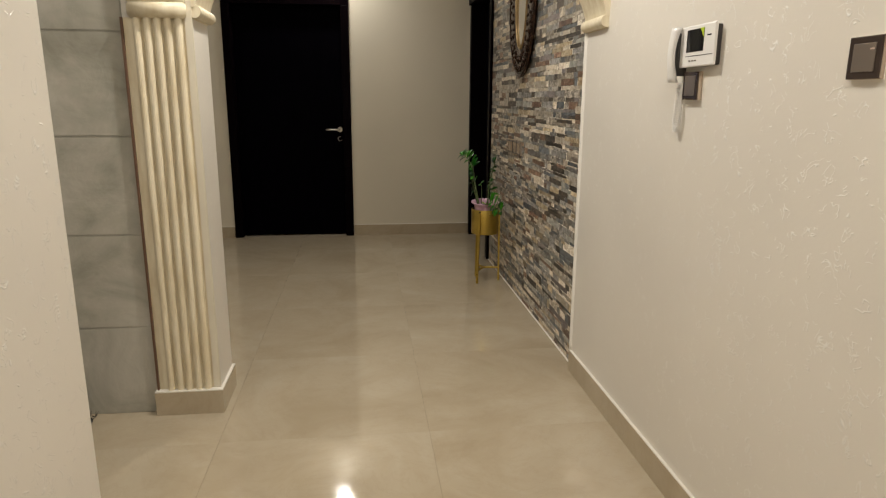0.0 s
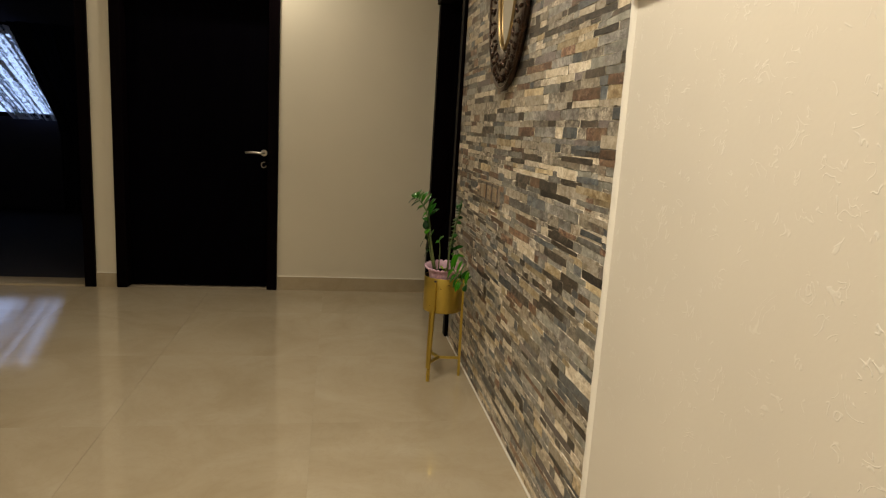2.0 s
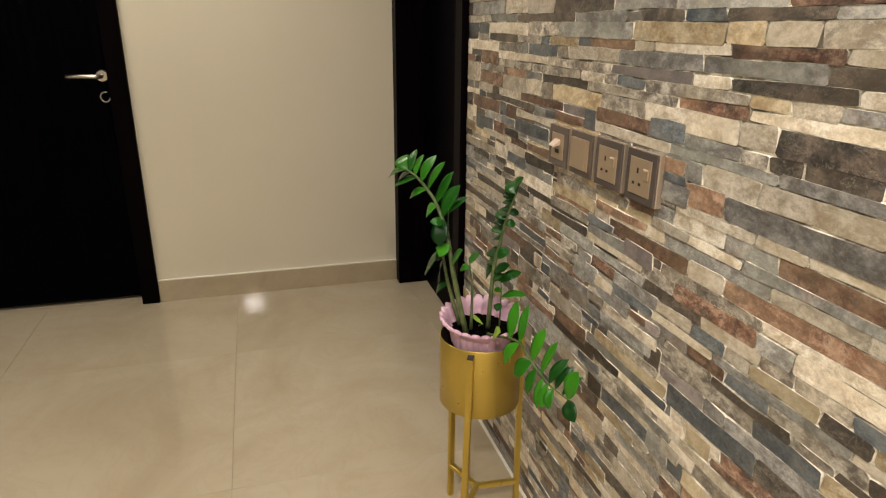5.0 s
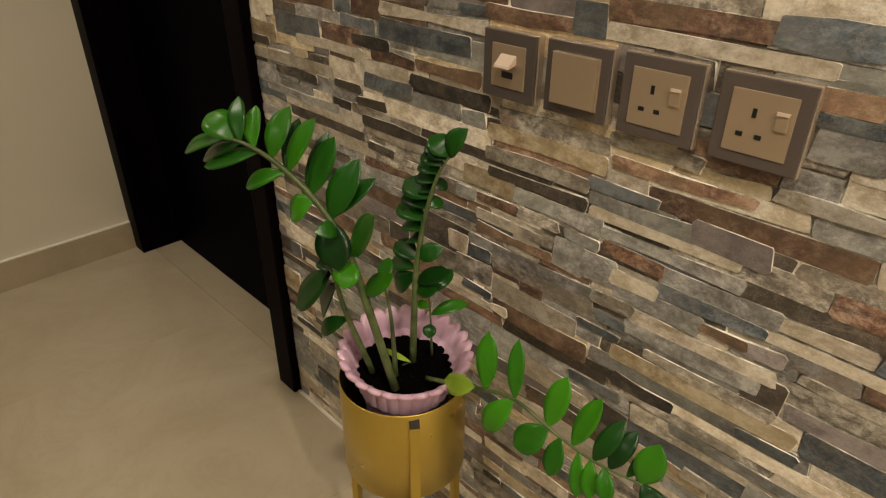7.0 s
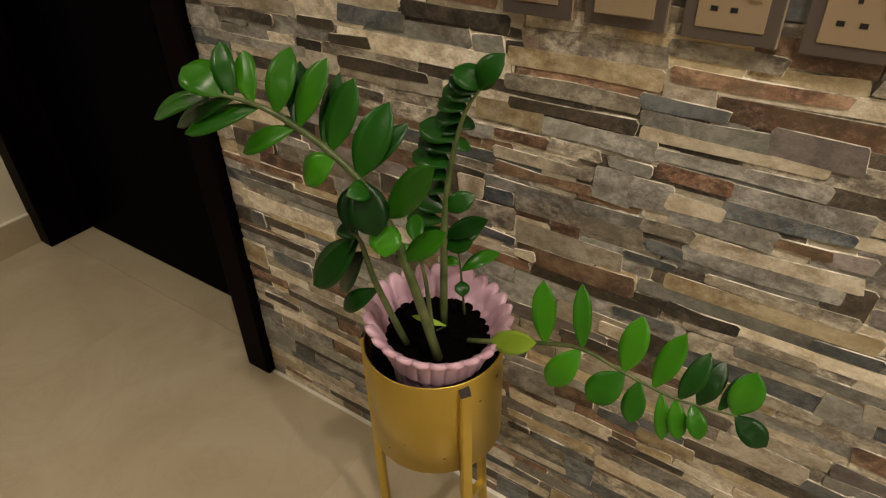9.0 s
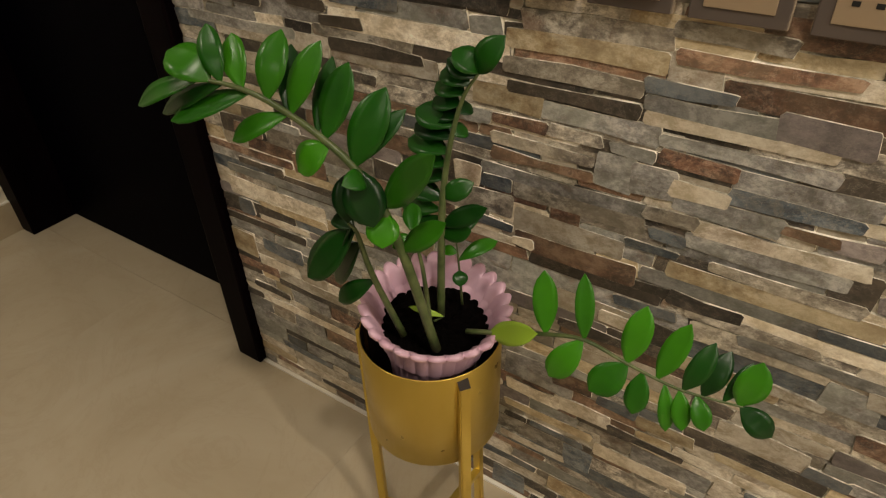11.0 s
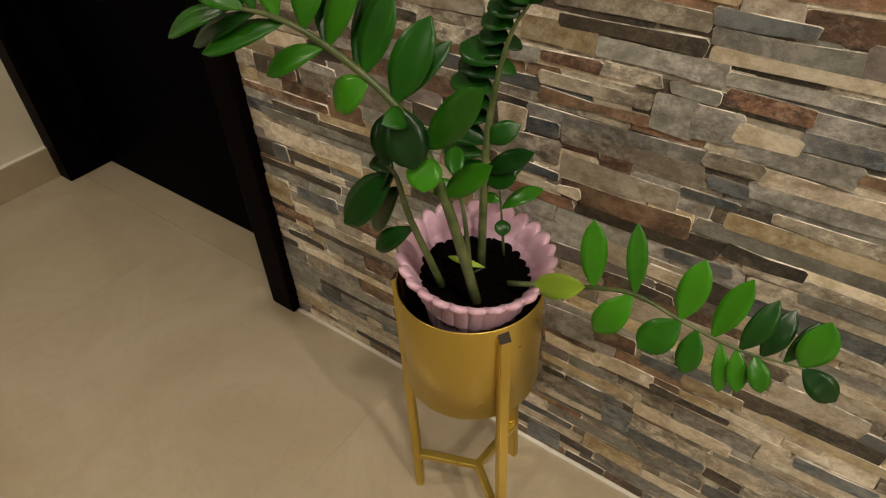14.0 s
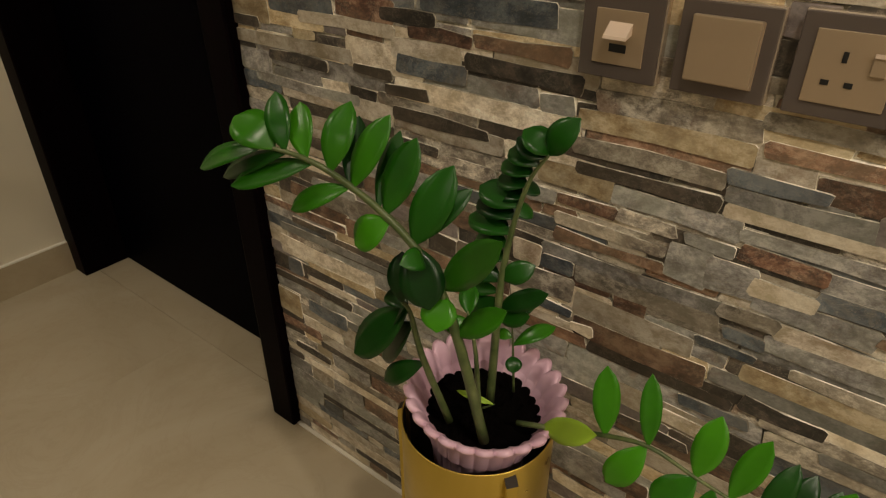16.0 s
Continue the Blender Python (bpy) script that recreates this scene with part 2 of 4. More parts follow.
# ---- shell ----
box("floor_base", -6.3, 2.6, -0.9, 7.79, -0.12, -0.008, GROUT, kind=STR)
box("ceiling", -3.4, 1.6, -0.9, 7.8, CEIL, CEIL + 0.1, CEILING, kind=STR)
box("wall_right_entry", PLX, PLX + 0.22, -0.7, ARCH1 - 0.038, 0, CEIL, PLASTER, kind=STR)
wall_stone = box("wall_right_stone", STX + 0.002, STX + 0.2, ARCH1 - 0.045, JN0 + 0.03, 0, CEIL, JOINT, kind=STR)
box("wall_right_over_door", STX + 0.002, STX + 0.2, JN0 + 0.03, FAR, 2.13, CEIL, JOINT, kind=STR)
box("wall_right_end", STX, STX + 0.2, JF + 0.03, FAR, 0, 2.13, PAINT, kind=STR)
box("wall_far", 0.05, 1.6, FAR, FAR + 0.2, 0, CEIL, PAINT, kind=STR)
box("wall_far_between", -1.16, -0.96, FAR, FAR + 0.2, 0, CEIL, PAINT, kind=STR)
box("wall_far_above", -0.96, 0.05, FAR, FAR + 0.2, 2.12, CEIL, PAINT, kind=STR)
box("wall_far_above_opening", -2.16, -1.16, FAR, FAR + 0.2, 2.12, CEIL, PAINT, kind=STR)
box("wall_far_end", -3.2, -2.16, FAR, FAR + 0.2, 0, CEIL, PAINT, kind=STR)
box("wall_hall_side", -3.4, -3.2, 4.3, FAR + 0.2, 0, CEIL, PAINT, kind=STR)
box("wall_behind_tiles", -3.4, -0.645, 4.105, 4.29, 0, CEIL, PAINT, kind=STR)
box("wall_near_side", -0.65, -0.45, -0.7, 3.0, 0, CEIL, PLASTER, kind=STR)
box("wall_side_room", -3.4, -3.2, -0.7, 4.105, 0, CEIL, PAINT, kind=STR)
box("wall_back", -3.4, PLX + 0.22, -0.9, -0.7, 0, CEIL, PAINT, kind=STR)
pier = box("pier", -0.645, -0.40, ARCH0 + 0.012, ARCHB - 0.006, 0, CEIL, PLASTER, kind=STR)

# arch between the pier and the right wall
bm = bmesh.new()
RISE = [(0.070, 1.78), (0.090, 1.84), (0.125, 1.93), (0.18, 2.05), (0.24, 2.18), (0.4, 2.28), (0.6, 2.34), (0.788, 2.36)]
FOOT = [(0.0, 1.590), (0.014, 1.592), (0.018, 1.610), (0.024, 1.630), (0.032, 1.650), (0.050, 1.690), (0.062, 1.742)]
left = [(-0.40 + d, z) for d, z in FOOT + RISE]
right = [(PLX - d, z) for d, z in FOOT + RISE[:-1]][::-1]
prism(bm, [(-0.40, CEIL - 0.002)] + left + right + [(PLX, CEIL - 0.002)], ARCH0, ARCHB)
arch = part("arch", bm, CREAM, kind=STR)
tagged(arch, "cream painted ogee arch spanning the hall above the pilaster")
for nm, x, s, zr in (("corbel_roll", -0.40, 1, 1.577), ("corbel_roll", PLX, -1, 1.573)):
    bm = bmesh.new()
    outline = [(x, 1.602)]
    for k in range(15):
        a = math.radians(100 - k * 17)
        outline.append((x + s * max(0.0004, 0.009 + 0.023 * math.cos(a)), zr + 0.024 * math.sin(a)))
    outline.append((x, zr - 0.027))
    prism(bm, outline, ARCH0 + 0.004, ARCHB + 0.006)
    part(nm, bm, CREAM, arch)
# Thin dark strip that draws a ledge's shadow across the arch foot.
bm = bmesh.new()
prism(bm, [(PLX - 0.069, 1.732), (PLX - 0.069, 1.739), (PLX - 0.055, 1.741), (PLX - 0.055, 1.730)], ARCH0 - 0.012, ARCHB - 0.02)
part("crack_line", bm, DARK, arch, "dark tapering strip drawn as a ledge shadow on the arch")

# rounded white bead where the embossed wall meets the stone
bm = bmesh.new()
n = 46
pts = [(PLX + 0.006 + 0.0006 * math.sin(i * 1.9), ARCH1 - 0.040 + 0.008 * i / n + 0.0009 * math.sin(i * 2.7 + 1), 0.1 + i * (1.56 - 0.1) / n) for i in range(n + 1)]
tube(bm, pts, 0.015, 14)
part("corner_bead", bm, TRIM, smooth=True, kind=STR)
# pale sealant line under the stone
box("sealant_line", STX - 0.010, STX - 0.002, ARCH1 - 0.004, JN0, 0, 0.004, PALE, kind=STR)

# ---- pilaster with reeds ----
pil = thing("pilaster", (-0.545, ARCH0, 0), "cream reeded plaster pilaster with a rolled capital, on the pier", "pilaster")
bm = bmesh.new()
add_box(bm, -0.642, -0.428, ARCH0 + 0.008, ARCH0 + 0.012, 0.10, 1.551)
under(pil, part("shaft", bm, CREAM))
x0, w = -0.612, 0.0362
for i in range(5):
    bm = bmesh.new()
    c = x0 + w * (i + 0.5)
    hw = w * 0.38
    prof = [(c - hw, -0.006), (c - hw, 0.004)] + [(c + hw * math.cos(a), 0.004 + 0.013 * math.sin(a)) for a in (math.radians(155 - k * 26) for k in range(6))] + [(c + hw, 0.004), (c + hw, -0.006)]
    lo = [bm.verts.new((x, ARCH0 + 0.005 - d, 0.102)) for x, d in prof]
    hi = [bm.verts.new((x, ARCH0 + 0.005 - d, 1.554)) for x, d in prof]
    for k in range(len(prof) - 1):
        bm.faces.new((lo[k], lo[k + 1], hi[k + 1], hi[k]))
    bm.faces.new(lo[::-1])
    bm.faces.new(hi)
    under(pil, part("reed", bm, CREAM))
BROWNLINE = material("brown_edge_line", (0.14, 0.075, 0.045), 0.6)
under(pil, box("edge_line", -0.6500, -0.6425, ARCH0 - 0.002, ARCH0 + 0.011, 0.101, 1.551, BROWNLINE))
bm = bmesh.new()
r = bmesh.ops.create_cone(bm, cap_ends=True, segments=28, radius1=0.029, radius2=0.029, depth=0.198, matrix=pose(-0.518, ARCH0 - 0.002, 1.578, 0, 90, 0))
bmesh.ops.bevel(bm, geom=[e for e in bm.edges if len(e.link_faces) == 2 and e.calc_face_angle(0) > 1], offset=0.006, segments=2, affect="EDGES")
under(pil, part("capital_roll", bm, CREAM, smooth=True))
bm = bmesh.new()
add_box(bm, -0.622, -0.418, ARCH0 - 0.018, ARCH0 + 0.012, 1.604, 2.2, 0.006)
under(pil, part("bracket", bm, CREAM))
box("pier_face", -0.4265, -0.40, ARCH0 + 0.002, ARCH0 + 0.012, 0.10, CEIL - 0.002, PAINT, kind=STR)


# ---- skirting ----
def skirting(name, x0, x1, y0, y1, top=0.1):
    ob = box(name, x0, x1, y0, y1, 0, top, SKIRT, kind=STR)
    cap = box("sealant", x0, x1, y0, y1, top, top + 0.004, PALE, ob)
    return ob


skirting("baseboard_right", PLX - 0.010, PLX, -0.7, ARCH1 - 0.040)
skirting("baseboard_far", 0.105, STX - 0.004, FAR - 0.012, FAR)
skirting("baseboard_between", -1.128, -0.996, FAR - 0.012, FAR)
skirting("baseboard_far_end", -3.2, -2.24, FAR - 0.012, FAR)
skirting("baseboard_pier_front", -0.655, -0.388, ARCH0 - 0.022, ARCH0 + 0.012)
skirting("baseboard_pier_side", -0.40, -0.388, ARCH0 + 0.012, ARCHB + 0.004)
skirting("baseboard_near_side", -0.45, -0.438, -0.7, 2.99)


# ---- doors ----
def lever(parent, x, y, z):
    bm = bmesh.new()
    bmesh.ops.create_cone(bm, cap_ends=True, segments=24, radius1=0.024, radius2=0.022, depth=0.010, matrix=pose(x, y - 0.005, z, 90, 0, 0))
    under(parent, part("handle_rose", bm, STEEL, smooth=False))
    bm = bmesh.new()
    tube(bm, [(x, y - 0.006, z), (x, y - 0.040, z), (x - 0.004, y - 0.048, z), (x - 0.02, y - 0.052, z), (x - 0.07, y - 0.054, z + 0.002), (x - 0.125, y - 0.052, z)], 0.0085, 10)
    under(parent, part("handle_lever", bm, STEEL, smooth=True))
    bm = bmesh.new()
    prev = [(x + 0.018 * math.cos(a), y - 0.004, z - 0.085 + 0.020 * math.sin(a)) for a in (math.radians(60 + 15 * k) for k in range(20))]
    tube(bm, prev, 0.003, 6)
    under(parent, part("keyhole_ring", bm, STEEL, smooth=True))


door = thing("door_centre", (-0.445, FAR, 0), "closed near-black wenge door with a nickel lever", "door", kind=STR)
for x0, x1, nm in ((-0.992, -0.922, "frame_jamb"), (0.03, 0.102, "frame_jamb")):
    under(door, box(nm, x0, x1, FAR - 0.022, FAR + 0.15, 0, 2.07, FRAME, bevel=0.004))
under(door, box("frame_head", -0.992, 0.102, FAR - 0.022, FAR + 0.15, 2.071, 2.145, FRAME, bevel=0.004))
bm = add_box(bmesh.new(), -0.920, 0.028, FAR + 0.085, FAR + 0.125, 0.006, 2.069, 0.002)
under(door, part("leaf", bm, DARK))
lever(door, -0.006, FAR + 0.084, 0.989)

opening = thing("door_opening", (-1.66, FAR, 0), "dark wenge frame round an open doorway into a dark room", "door frame", kind=STR)
for x0, x1 in ((-1.202, -1.130), (-2.235, -2.165)):
    under(opening, box("frame_jamb", x0, x1, FAR - 0.022, FAR + 0.22, 0, 2.07, FRAME, bevel=0.004))
under(opening, box("frame_head", -2.235, -1.130, FAR - 0.022, FAR + 0.22, 2.071, 2.145, FRAME, bevel=0.004))
box("threshold", -2.165, -1.202, FAR - 0.006, FAR + 0.19, -0.008, 0.012, SKIRT, kind=STR, bevel=0.003)

door = thing("door_right", (STX, 7.06, 0), "closed near-black wenge door set deep in the stone wall", "door", kind=STR)
under(door, box("frame_jamb", STX - 0.021, STX + 0.16, JN0 - 0.002, JN1 - 0.004, 0, 2.09, FRAME, bevel=0.005))
under(door, box("frame_jamb", STX - 0.006, STX + 0.16, JF, FAR - 0.001, 0, 2.09, FRAME, bevel=0.003))
under(door, box("frame_head", STX - 0.024, STX + 0.16, JN0, FAR - 0.014, 2.091, 2.165, FRAME, bevel=0.005))
under(door, box("leaf", STX + 0.130, STX + 0.17, JN1 - 0.002, JF - 0.002, 0.004, 2.089, DARK, bevel=0.002))

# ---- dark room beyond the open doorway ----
# The room's lack of light is put into near-black wall and carpet colours.
SHADE = make_plaster("paint_darkened_as_unlit", (0.05, 0.045, 0.055), marks=False, rough=0.9)
CARPET = material("carpet_darkened_as_unlit", (0.010, 0.009, 0.016), 1.0)
bump(CARPET, noise_of(CARPET, where(CARPET), 120, 3), 0.8, 0.01)
WX0, WX1, WZ0, WZ1, WY = -4.3, -2.46, 1.08, 2.06, 11.2
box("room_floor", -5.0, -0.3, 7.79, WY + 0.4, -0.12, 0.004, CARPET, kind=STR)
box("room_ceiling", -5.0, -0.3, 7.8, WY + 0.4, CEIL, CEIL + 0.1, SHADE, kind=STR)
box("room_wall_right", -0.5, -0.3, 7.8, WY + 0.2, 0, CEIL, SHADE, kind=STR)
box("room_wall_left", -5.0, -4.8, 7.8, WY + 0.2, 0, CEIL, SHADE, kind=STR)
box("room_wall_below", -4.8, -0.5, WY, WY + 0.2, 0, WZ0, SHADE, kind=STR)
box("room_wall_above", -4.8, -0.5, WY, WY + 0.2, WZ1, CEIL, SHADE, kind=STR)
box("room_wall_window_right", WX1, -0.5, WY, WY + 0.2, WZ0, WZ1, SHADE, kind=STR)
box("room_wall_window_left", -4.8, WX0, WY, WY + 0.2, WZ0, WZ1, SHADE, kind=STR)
GLOW = bpy.data.materials.new("evening_sky")
GLOW.use_nodes = True
GLOW.node_tree.nodes.clear()
em = N(GLOW, "ShaderNodeEmission", Color=(0.36, 0.53, 1.0, 1), Strength=1.5)
L(GLOW, em.outputs[0], N(GLOW, "ShaderNodeOutputMaterial").inputs[0])
box("backdrop_sky", WX0 - 0.3, WX1 + 0.3, WY + 0.22, WY + 0.24, WZ0 - 0.3, WZ1 + 0.3, GLOW, kind=STR)
win = thing("window", (-3.4, WY, WZ0), "dark framed window glowing with blue evening light", "window", kind=STR)
for x in (WX0, -3.66, WX1 - 0.05):
    under(win, box("mullion", x, x + 0.05, WY + 0.06, WY + 0.11, WZ0, WZ1, FRAME, bevel=0.004))
for z in (WZ0, WZ1 - 0.05):
    under(win, box("rail", WX0 + 0.05, WX1 - 0.05, WY + 0.062, WY + 0.108, z, z + 0.05, FRAME, bevel=0.004))

LACE = bpy.data.materials.new("lace")
LACE.use_nodes = True
t = LACE.node_tree
b = shader(LACE)
b["Base Color"].default_value = (0.75, 0.78, 0.85, 1)
b["Roughness"].default_value = 0.9
tc = N(LACE, "ShaderNodeTexCoord")
ml = N(LACE, "ShaderNodeMapping", Scale=(18, 26, 1))
L(LACE, tc.outputs["UV"], ml.inputs[0])
mf = N(LACE, "ShaderNodeMapping", Scale=(22, 0.8, 1))
L(LACE, tc.outputs["UV"], mf.inputs[0])
nz = noise_of(LACE, ml.outputs[0], 1.5, 4, 0.7, 0.6)
fold = noise_of(LACE, mf.outputs[0], 1.0, 2, 0.5, 0.1)
al = ramp(LACE, calc(LACE, "ADD", calc(LACE, "MULTIPLY", nz, 0.45), calc(LACE, "MULTIPLY", fold, 0.55)), [(0.45, 0.08), (0.52, 0.97)])
L(LACE, al, b["Alpha"])
bm = bmesh.new()
uvs = bm.loops.layers.uv.new("UVMap")
cols, rows = 120, 16
grid = []
for j in range(rows + 1):
    f = j / rows
    z = WZ1 + 0.035 - f * (WZ1 - WZ0 + 0.055)
    row = []
    for i in range(cols + 1):
        u = i / cols
        lo, hi = -4.35 + 1.2 * f ** 0.75, -2.98 + 0.48 * f
        x = lo + (hi - lo) * u
        row.append((bm.verts.new((x, WY - 0.125 + 0.02 * math.sin(u * 95), z)), u, f))
    grid.append(row)
for j in range(rows):
    for i in range(cols):
        quad = (grid[j][i], grid[j + 1][i], grid[j + 1][i + 1], grid[j][i + 1])
        face = bm.faces.new([q[0] for q in quad])
        for loop, q in zip(face.loops, quad):
            loop[uvs].uv = (q[1], q[2])
tagged(part("lace_curtain", bm, LACE, smooth=True), "pale lace curtain swept aside in folds before the window", "curtain")
DRAPE = material("dark_drape", (0.012, 0.012, 0.02), 0.9)
bm = bmesh.new()
grid = []
for j in range(15):
    f = j / 14
    z = WZ1 + 0.06 - f * (WZ1 + 0.05)
    edge = -3.05 + 0.44 * (1.97 - max(z, 1.0))
    row = []
    for i in range(41):
        u = i / 40
        x = edge + (-1.9 - edge) * u
        row.append(bm.verts.new((x, WY - 0.24 + 0.05 * math.sin(u * 42 + f), z)))
    grid.append(row)
for j in range(14):
    for i in range(40):
        bm.faces.new((grid[j][i], grid[j + 1][i], grid[j + 1][i + 1], grid[j][i + 1]))
bmesh.ops.solidify(bm, geom=bm.faces[:], thickness=0.012)
tagged(part("drape", bm, DRAPE, smooth=True), "heavy dark drape swept aside beside the lace curtain", "curtain")
tagged(part("curtain_rod", tube(bmesh.new(), [(-4.5, WY - 0.13, WZ1 + 0.04), (-1.8, WY - 0.13, WZ1 + 0.04)], 0.018, 10), FRAME), "dark curtain rod fixed above the window", "curtain rod")

# ---- stone wall ----
SEEN_A = [
    (6258, 478, 245, 36, "c"), (5913, 839, 284, 25, "c"), (5780, 319, 121, 52, "g"), (5955, 956, 193, 30, "b"), (5721, 577, 175, 31, "r"),
    (6272, 867, 281, 19, "c"), (6304, 924, 140, 38, "b"), (4652, 1105, 182, 29, "c"), (5450, 612, 239, 22, "o"), (4386, 1073, 272, 19, "o"),
    (5722, 658, 180, 28, "m"), (5742, 610, 157, 31, "c"), (4354, 1208, 157, 31, "c"), (5729, 857, 192, 25, "o"), (6202, 529, 294, 16, "g"),
    (4551, 1157, 256, 18, "d"), (5518, 1012, 238, 19, "c"), (5460, 372, 117, 37, "c"), (5586, 219, 150, 28, "c"), (5728, 882, 174, 24, "m"),
    (5575, 1035, 181, 22, "r"), (5723, 681, 229, 17, "g"), (5501, 660, 175, 22, "g"),
]
SEEN_B = [
    (5500, 748, 141, 27, "g"), (5723, 776, 146, 26, "g"), (6467, 330, 70, 54, "o"), (6263, 806, 235, 16, "g"), (5847, 8, 69, 54, "b"),
    (4411, 1038, 231, 16, "g"), (5487, 680, 183, 20, "c"), (4684, 913, 139, 26, "d"), (4354, 1181, 154, 23, "r"), (5926, 992, 220, 16, "c"),
    (5750, 828, 174, 20, "m"), (5916, 893, 163, 21, "d"), (6319, 414, 213, 16, "d"), (6190, 931, 109, 31, "r"), (6445, 900, 94, 35, "o"),
    (4400, 1004, 201, 16, "c"), (6337, 360, 107, 30, "b"), (6083, 892, 116, 27, "c"), (5553, 800, 195, 16, "c"), (4615, 866, 191, 16, "c"),
    (6074, 871, 117, 26, "b"), (6191, 914, 189, 16, "c"), (5866, 779, 99, 30, "o"),
]
SEEN_C = [
    (5404, 327, 164, 18, "o"), (5485, 1033, 95, 31, "b"), (5606, 815, 144, 20, "g"), (4506, 1195, 180, 16, "b"), (4426, 938, 179, 16, "g"),
    (5715, 290, 98, 29, "c"), (5899, 620, 77, 36, "m"), (5422, 494, 63, 44, "g"), (5733, 161, 52, 53, "b"), (5554, 873, 172, 16, "r"),
    (5544, 778, 183, 15, "g"), (6259, 468, 169, 16, "o"), (5526, 813, 90, 30, "v"), (5749, 804, 168, 16, "d"), (5422, 544, 167, 16, "g"),
    (5477, 635, 166, 16, "m"), (4493, 1106, 166, 16, "b"), (5578, 705, 120, 22, "g"), (6038, 808, 163, 16, "d"), (5738, 243, 161, 16, "o"),
    (5799, 285, 98, 26, "c"), (4430, 959, 158, 16, "b"), (5933, 922, 133, 19, "r"),
]
SEEN_D = [
    (5794, 1013, 139, 18, "r"), (5499, 561, 156, 16, "m"), (4614, 934, 155, 16, "r"), (5412, 270, 103, 24, "b"), (5744, 709, 51, 46, "g"),
    (5794, 730, 144, 16, "m"), (5793, 708, 144, 16, "r"), (5457, 939, 67, 33, "g"), (5595, 327, 87, 25, "o"), (5509, 733, 135, 16, "b"),
    (6324, 848, 134, 16, "d"), (5695, 713, 56, 38, "g"), (5363, 447, 70, 30, "r"), (5779, 158, 125, 16, "c"), (5751, 342, 68, 29, "r"),
    (5588, 571, 92, 21, "d"), (5602, 286, 119, 16, "d"), (5753, 1011, 46, 41, "b"), (5616, 898, 117, 16, "m"), (5635, 756, 88, 21, "r"),
    (5718, 464, 101, 18, "d"), (6066, 920, 103, 17, "r"), (6344, 553, 114, 15, "d"),
]
SEEN_E = [
    (6396, 246, 105, 16, "d"), (5443, 889, 100, 16, "c"), (6379, 616, 71, 22, "r"), (6288, 647, 104, 15, "g"), (5656, 838, 97, 16, "b"),
    (6122, 937, 95, 16, "d"), (5950, 657, 44, 34, "c"), (5679, 335, 65, 23, "b"), (5751, 215, 98, 15, "b"), (5472, 486, 89, 16, "c"),
    (5857, 756, 79, 18, "r"), (6446, 439, 41, 34, "b"), (5637, 722, 68, 20, "c"), (5661, 541, 85, 16, "b"), (5351, 372, 64, 21, "g"),
    (4354, 932, 84, 16, "r"), (5409, 368, 57, 23, "b"), (5703, 499, 59, 22, "c"), (5393, 521, 49, 26, "c"), (6134, 839, 79, 16, "d"),
    (6470, 891, 77, 16, "d"), (5787, 757, 72, 17, "m"), (5472, 989, 59, 20, "r"),
]
SEEN_F = [
    (5441, 594, 73, 16, "b"), (6118, 767, 71, 16, "d"), (6197, 858, 75, 15, "d"), (4351, 1069, 51, 22, "b"), (5902, 660, 48, 23, "b"),
    (4366, 965, 68, 16, "c"), (5663, 685, 66, 16, "m"), (5897, 597, 64, 16, "b"), (5676, 635, 68, 15, "b"), (5936, 752, 43, 22, "g"),
    (5484, 708, 47, 20, "v"), (5524, 710, 58, 16, "r"), (5467, 972, 58, 16, "b"), (5724, 756, 56, 16, "g"), (4351, 1030, 50, 17, "b"),
    (5671, 658, 47, 16, "b"), (5853, 214, 44, 16, "d"), (5864, 580, 35, 16, "c"),
]
SEEN = SEEN_A + SEEN_B + SEEN_C + SEEN_D + SEEN_E + SEEN_F
rnd = random.Random(7)


def stone_bm(bm, y0, y1, z0, z1, front, slot=0, jag=0.0026):
    """One stone of the wall, facing the hall: a face with uneven edges and a sloping rim."""
    w, h = y1 - y0, z1 - z0
    n = 3 if w > 0.09 else 2
    r = min(0.0032, h * 0.22)
    j = lambda: rnd.uniform(-jag, jag)
    z0, z1 = z0 - 0.001, z1 + 0.001
    lean0, lean1 = rnd.uniform(-0.002, 0.002), rnd.uniform(-0.002, 0.002)
    out = []
    for i in range(n):
        out.append((y0 + r + (w - 2 * r) * i / (n - 1 if n > 1 else 1), z0 + j()))
    out.append((y1 + lean1, z0 + r))
    out.append((y1 - lean1, z1 - r))
    for i in range(n):
        out.append((y1 - r - (w - 2 * r) * i / (n - 1 if n > 1 else 1), z1 + j()))
    out.append((y0 - lean0, z1 - r))
    out.append((y0 + lean0, z0 + r))
    cy, cz = (y0 + y1) / 2, (z0 + z1) / 2
    e = 0.0011
    top = [bm.verts.new((front, y - math.copysign(e, y - cy), z - math.copysign(e, z - cz))) for y, z in out]
    low = [bm.verts.new((STX + 0.003, y, z)) for y, z in out]
    f = bm.faces.new(top)
    f.material_index = slot
    k = len(out)
    for i in range(k):
        g = bm.faces.new((top[(i + 1) % k], top[i], low[i], low[(i + 1) % k]))
        g.material_index = slot + 1
    f.normal_update()
    if f.normal.x > 0:
        f.normal_flip()


def covered(y0, y1, z0, z1):
    for y, z, w, h, k in SEEN:
        if y / 1000 <= y0 + 0.002 and (y + w) / 1000 >= y1 - 0.002 and z / 1000 <= z0 + 0.001 and (z + h) / 1000 >= z1 - 0.001:
            return True
    return False


SORTS = list(STONES)
SLOTS = []
for k in SORTS:
    SLOTS += [STONES[k], JOINT]
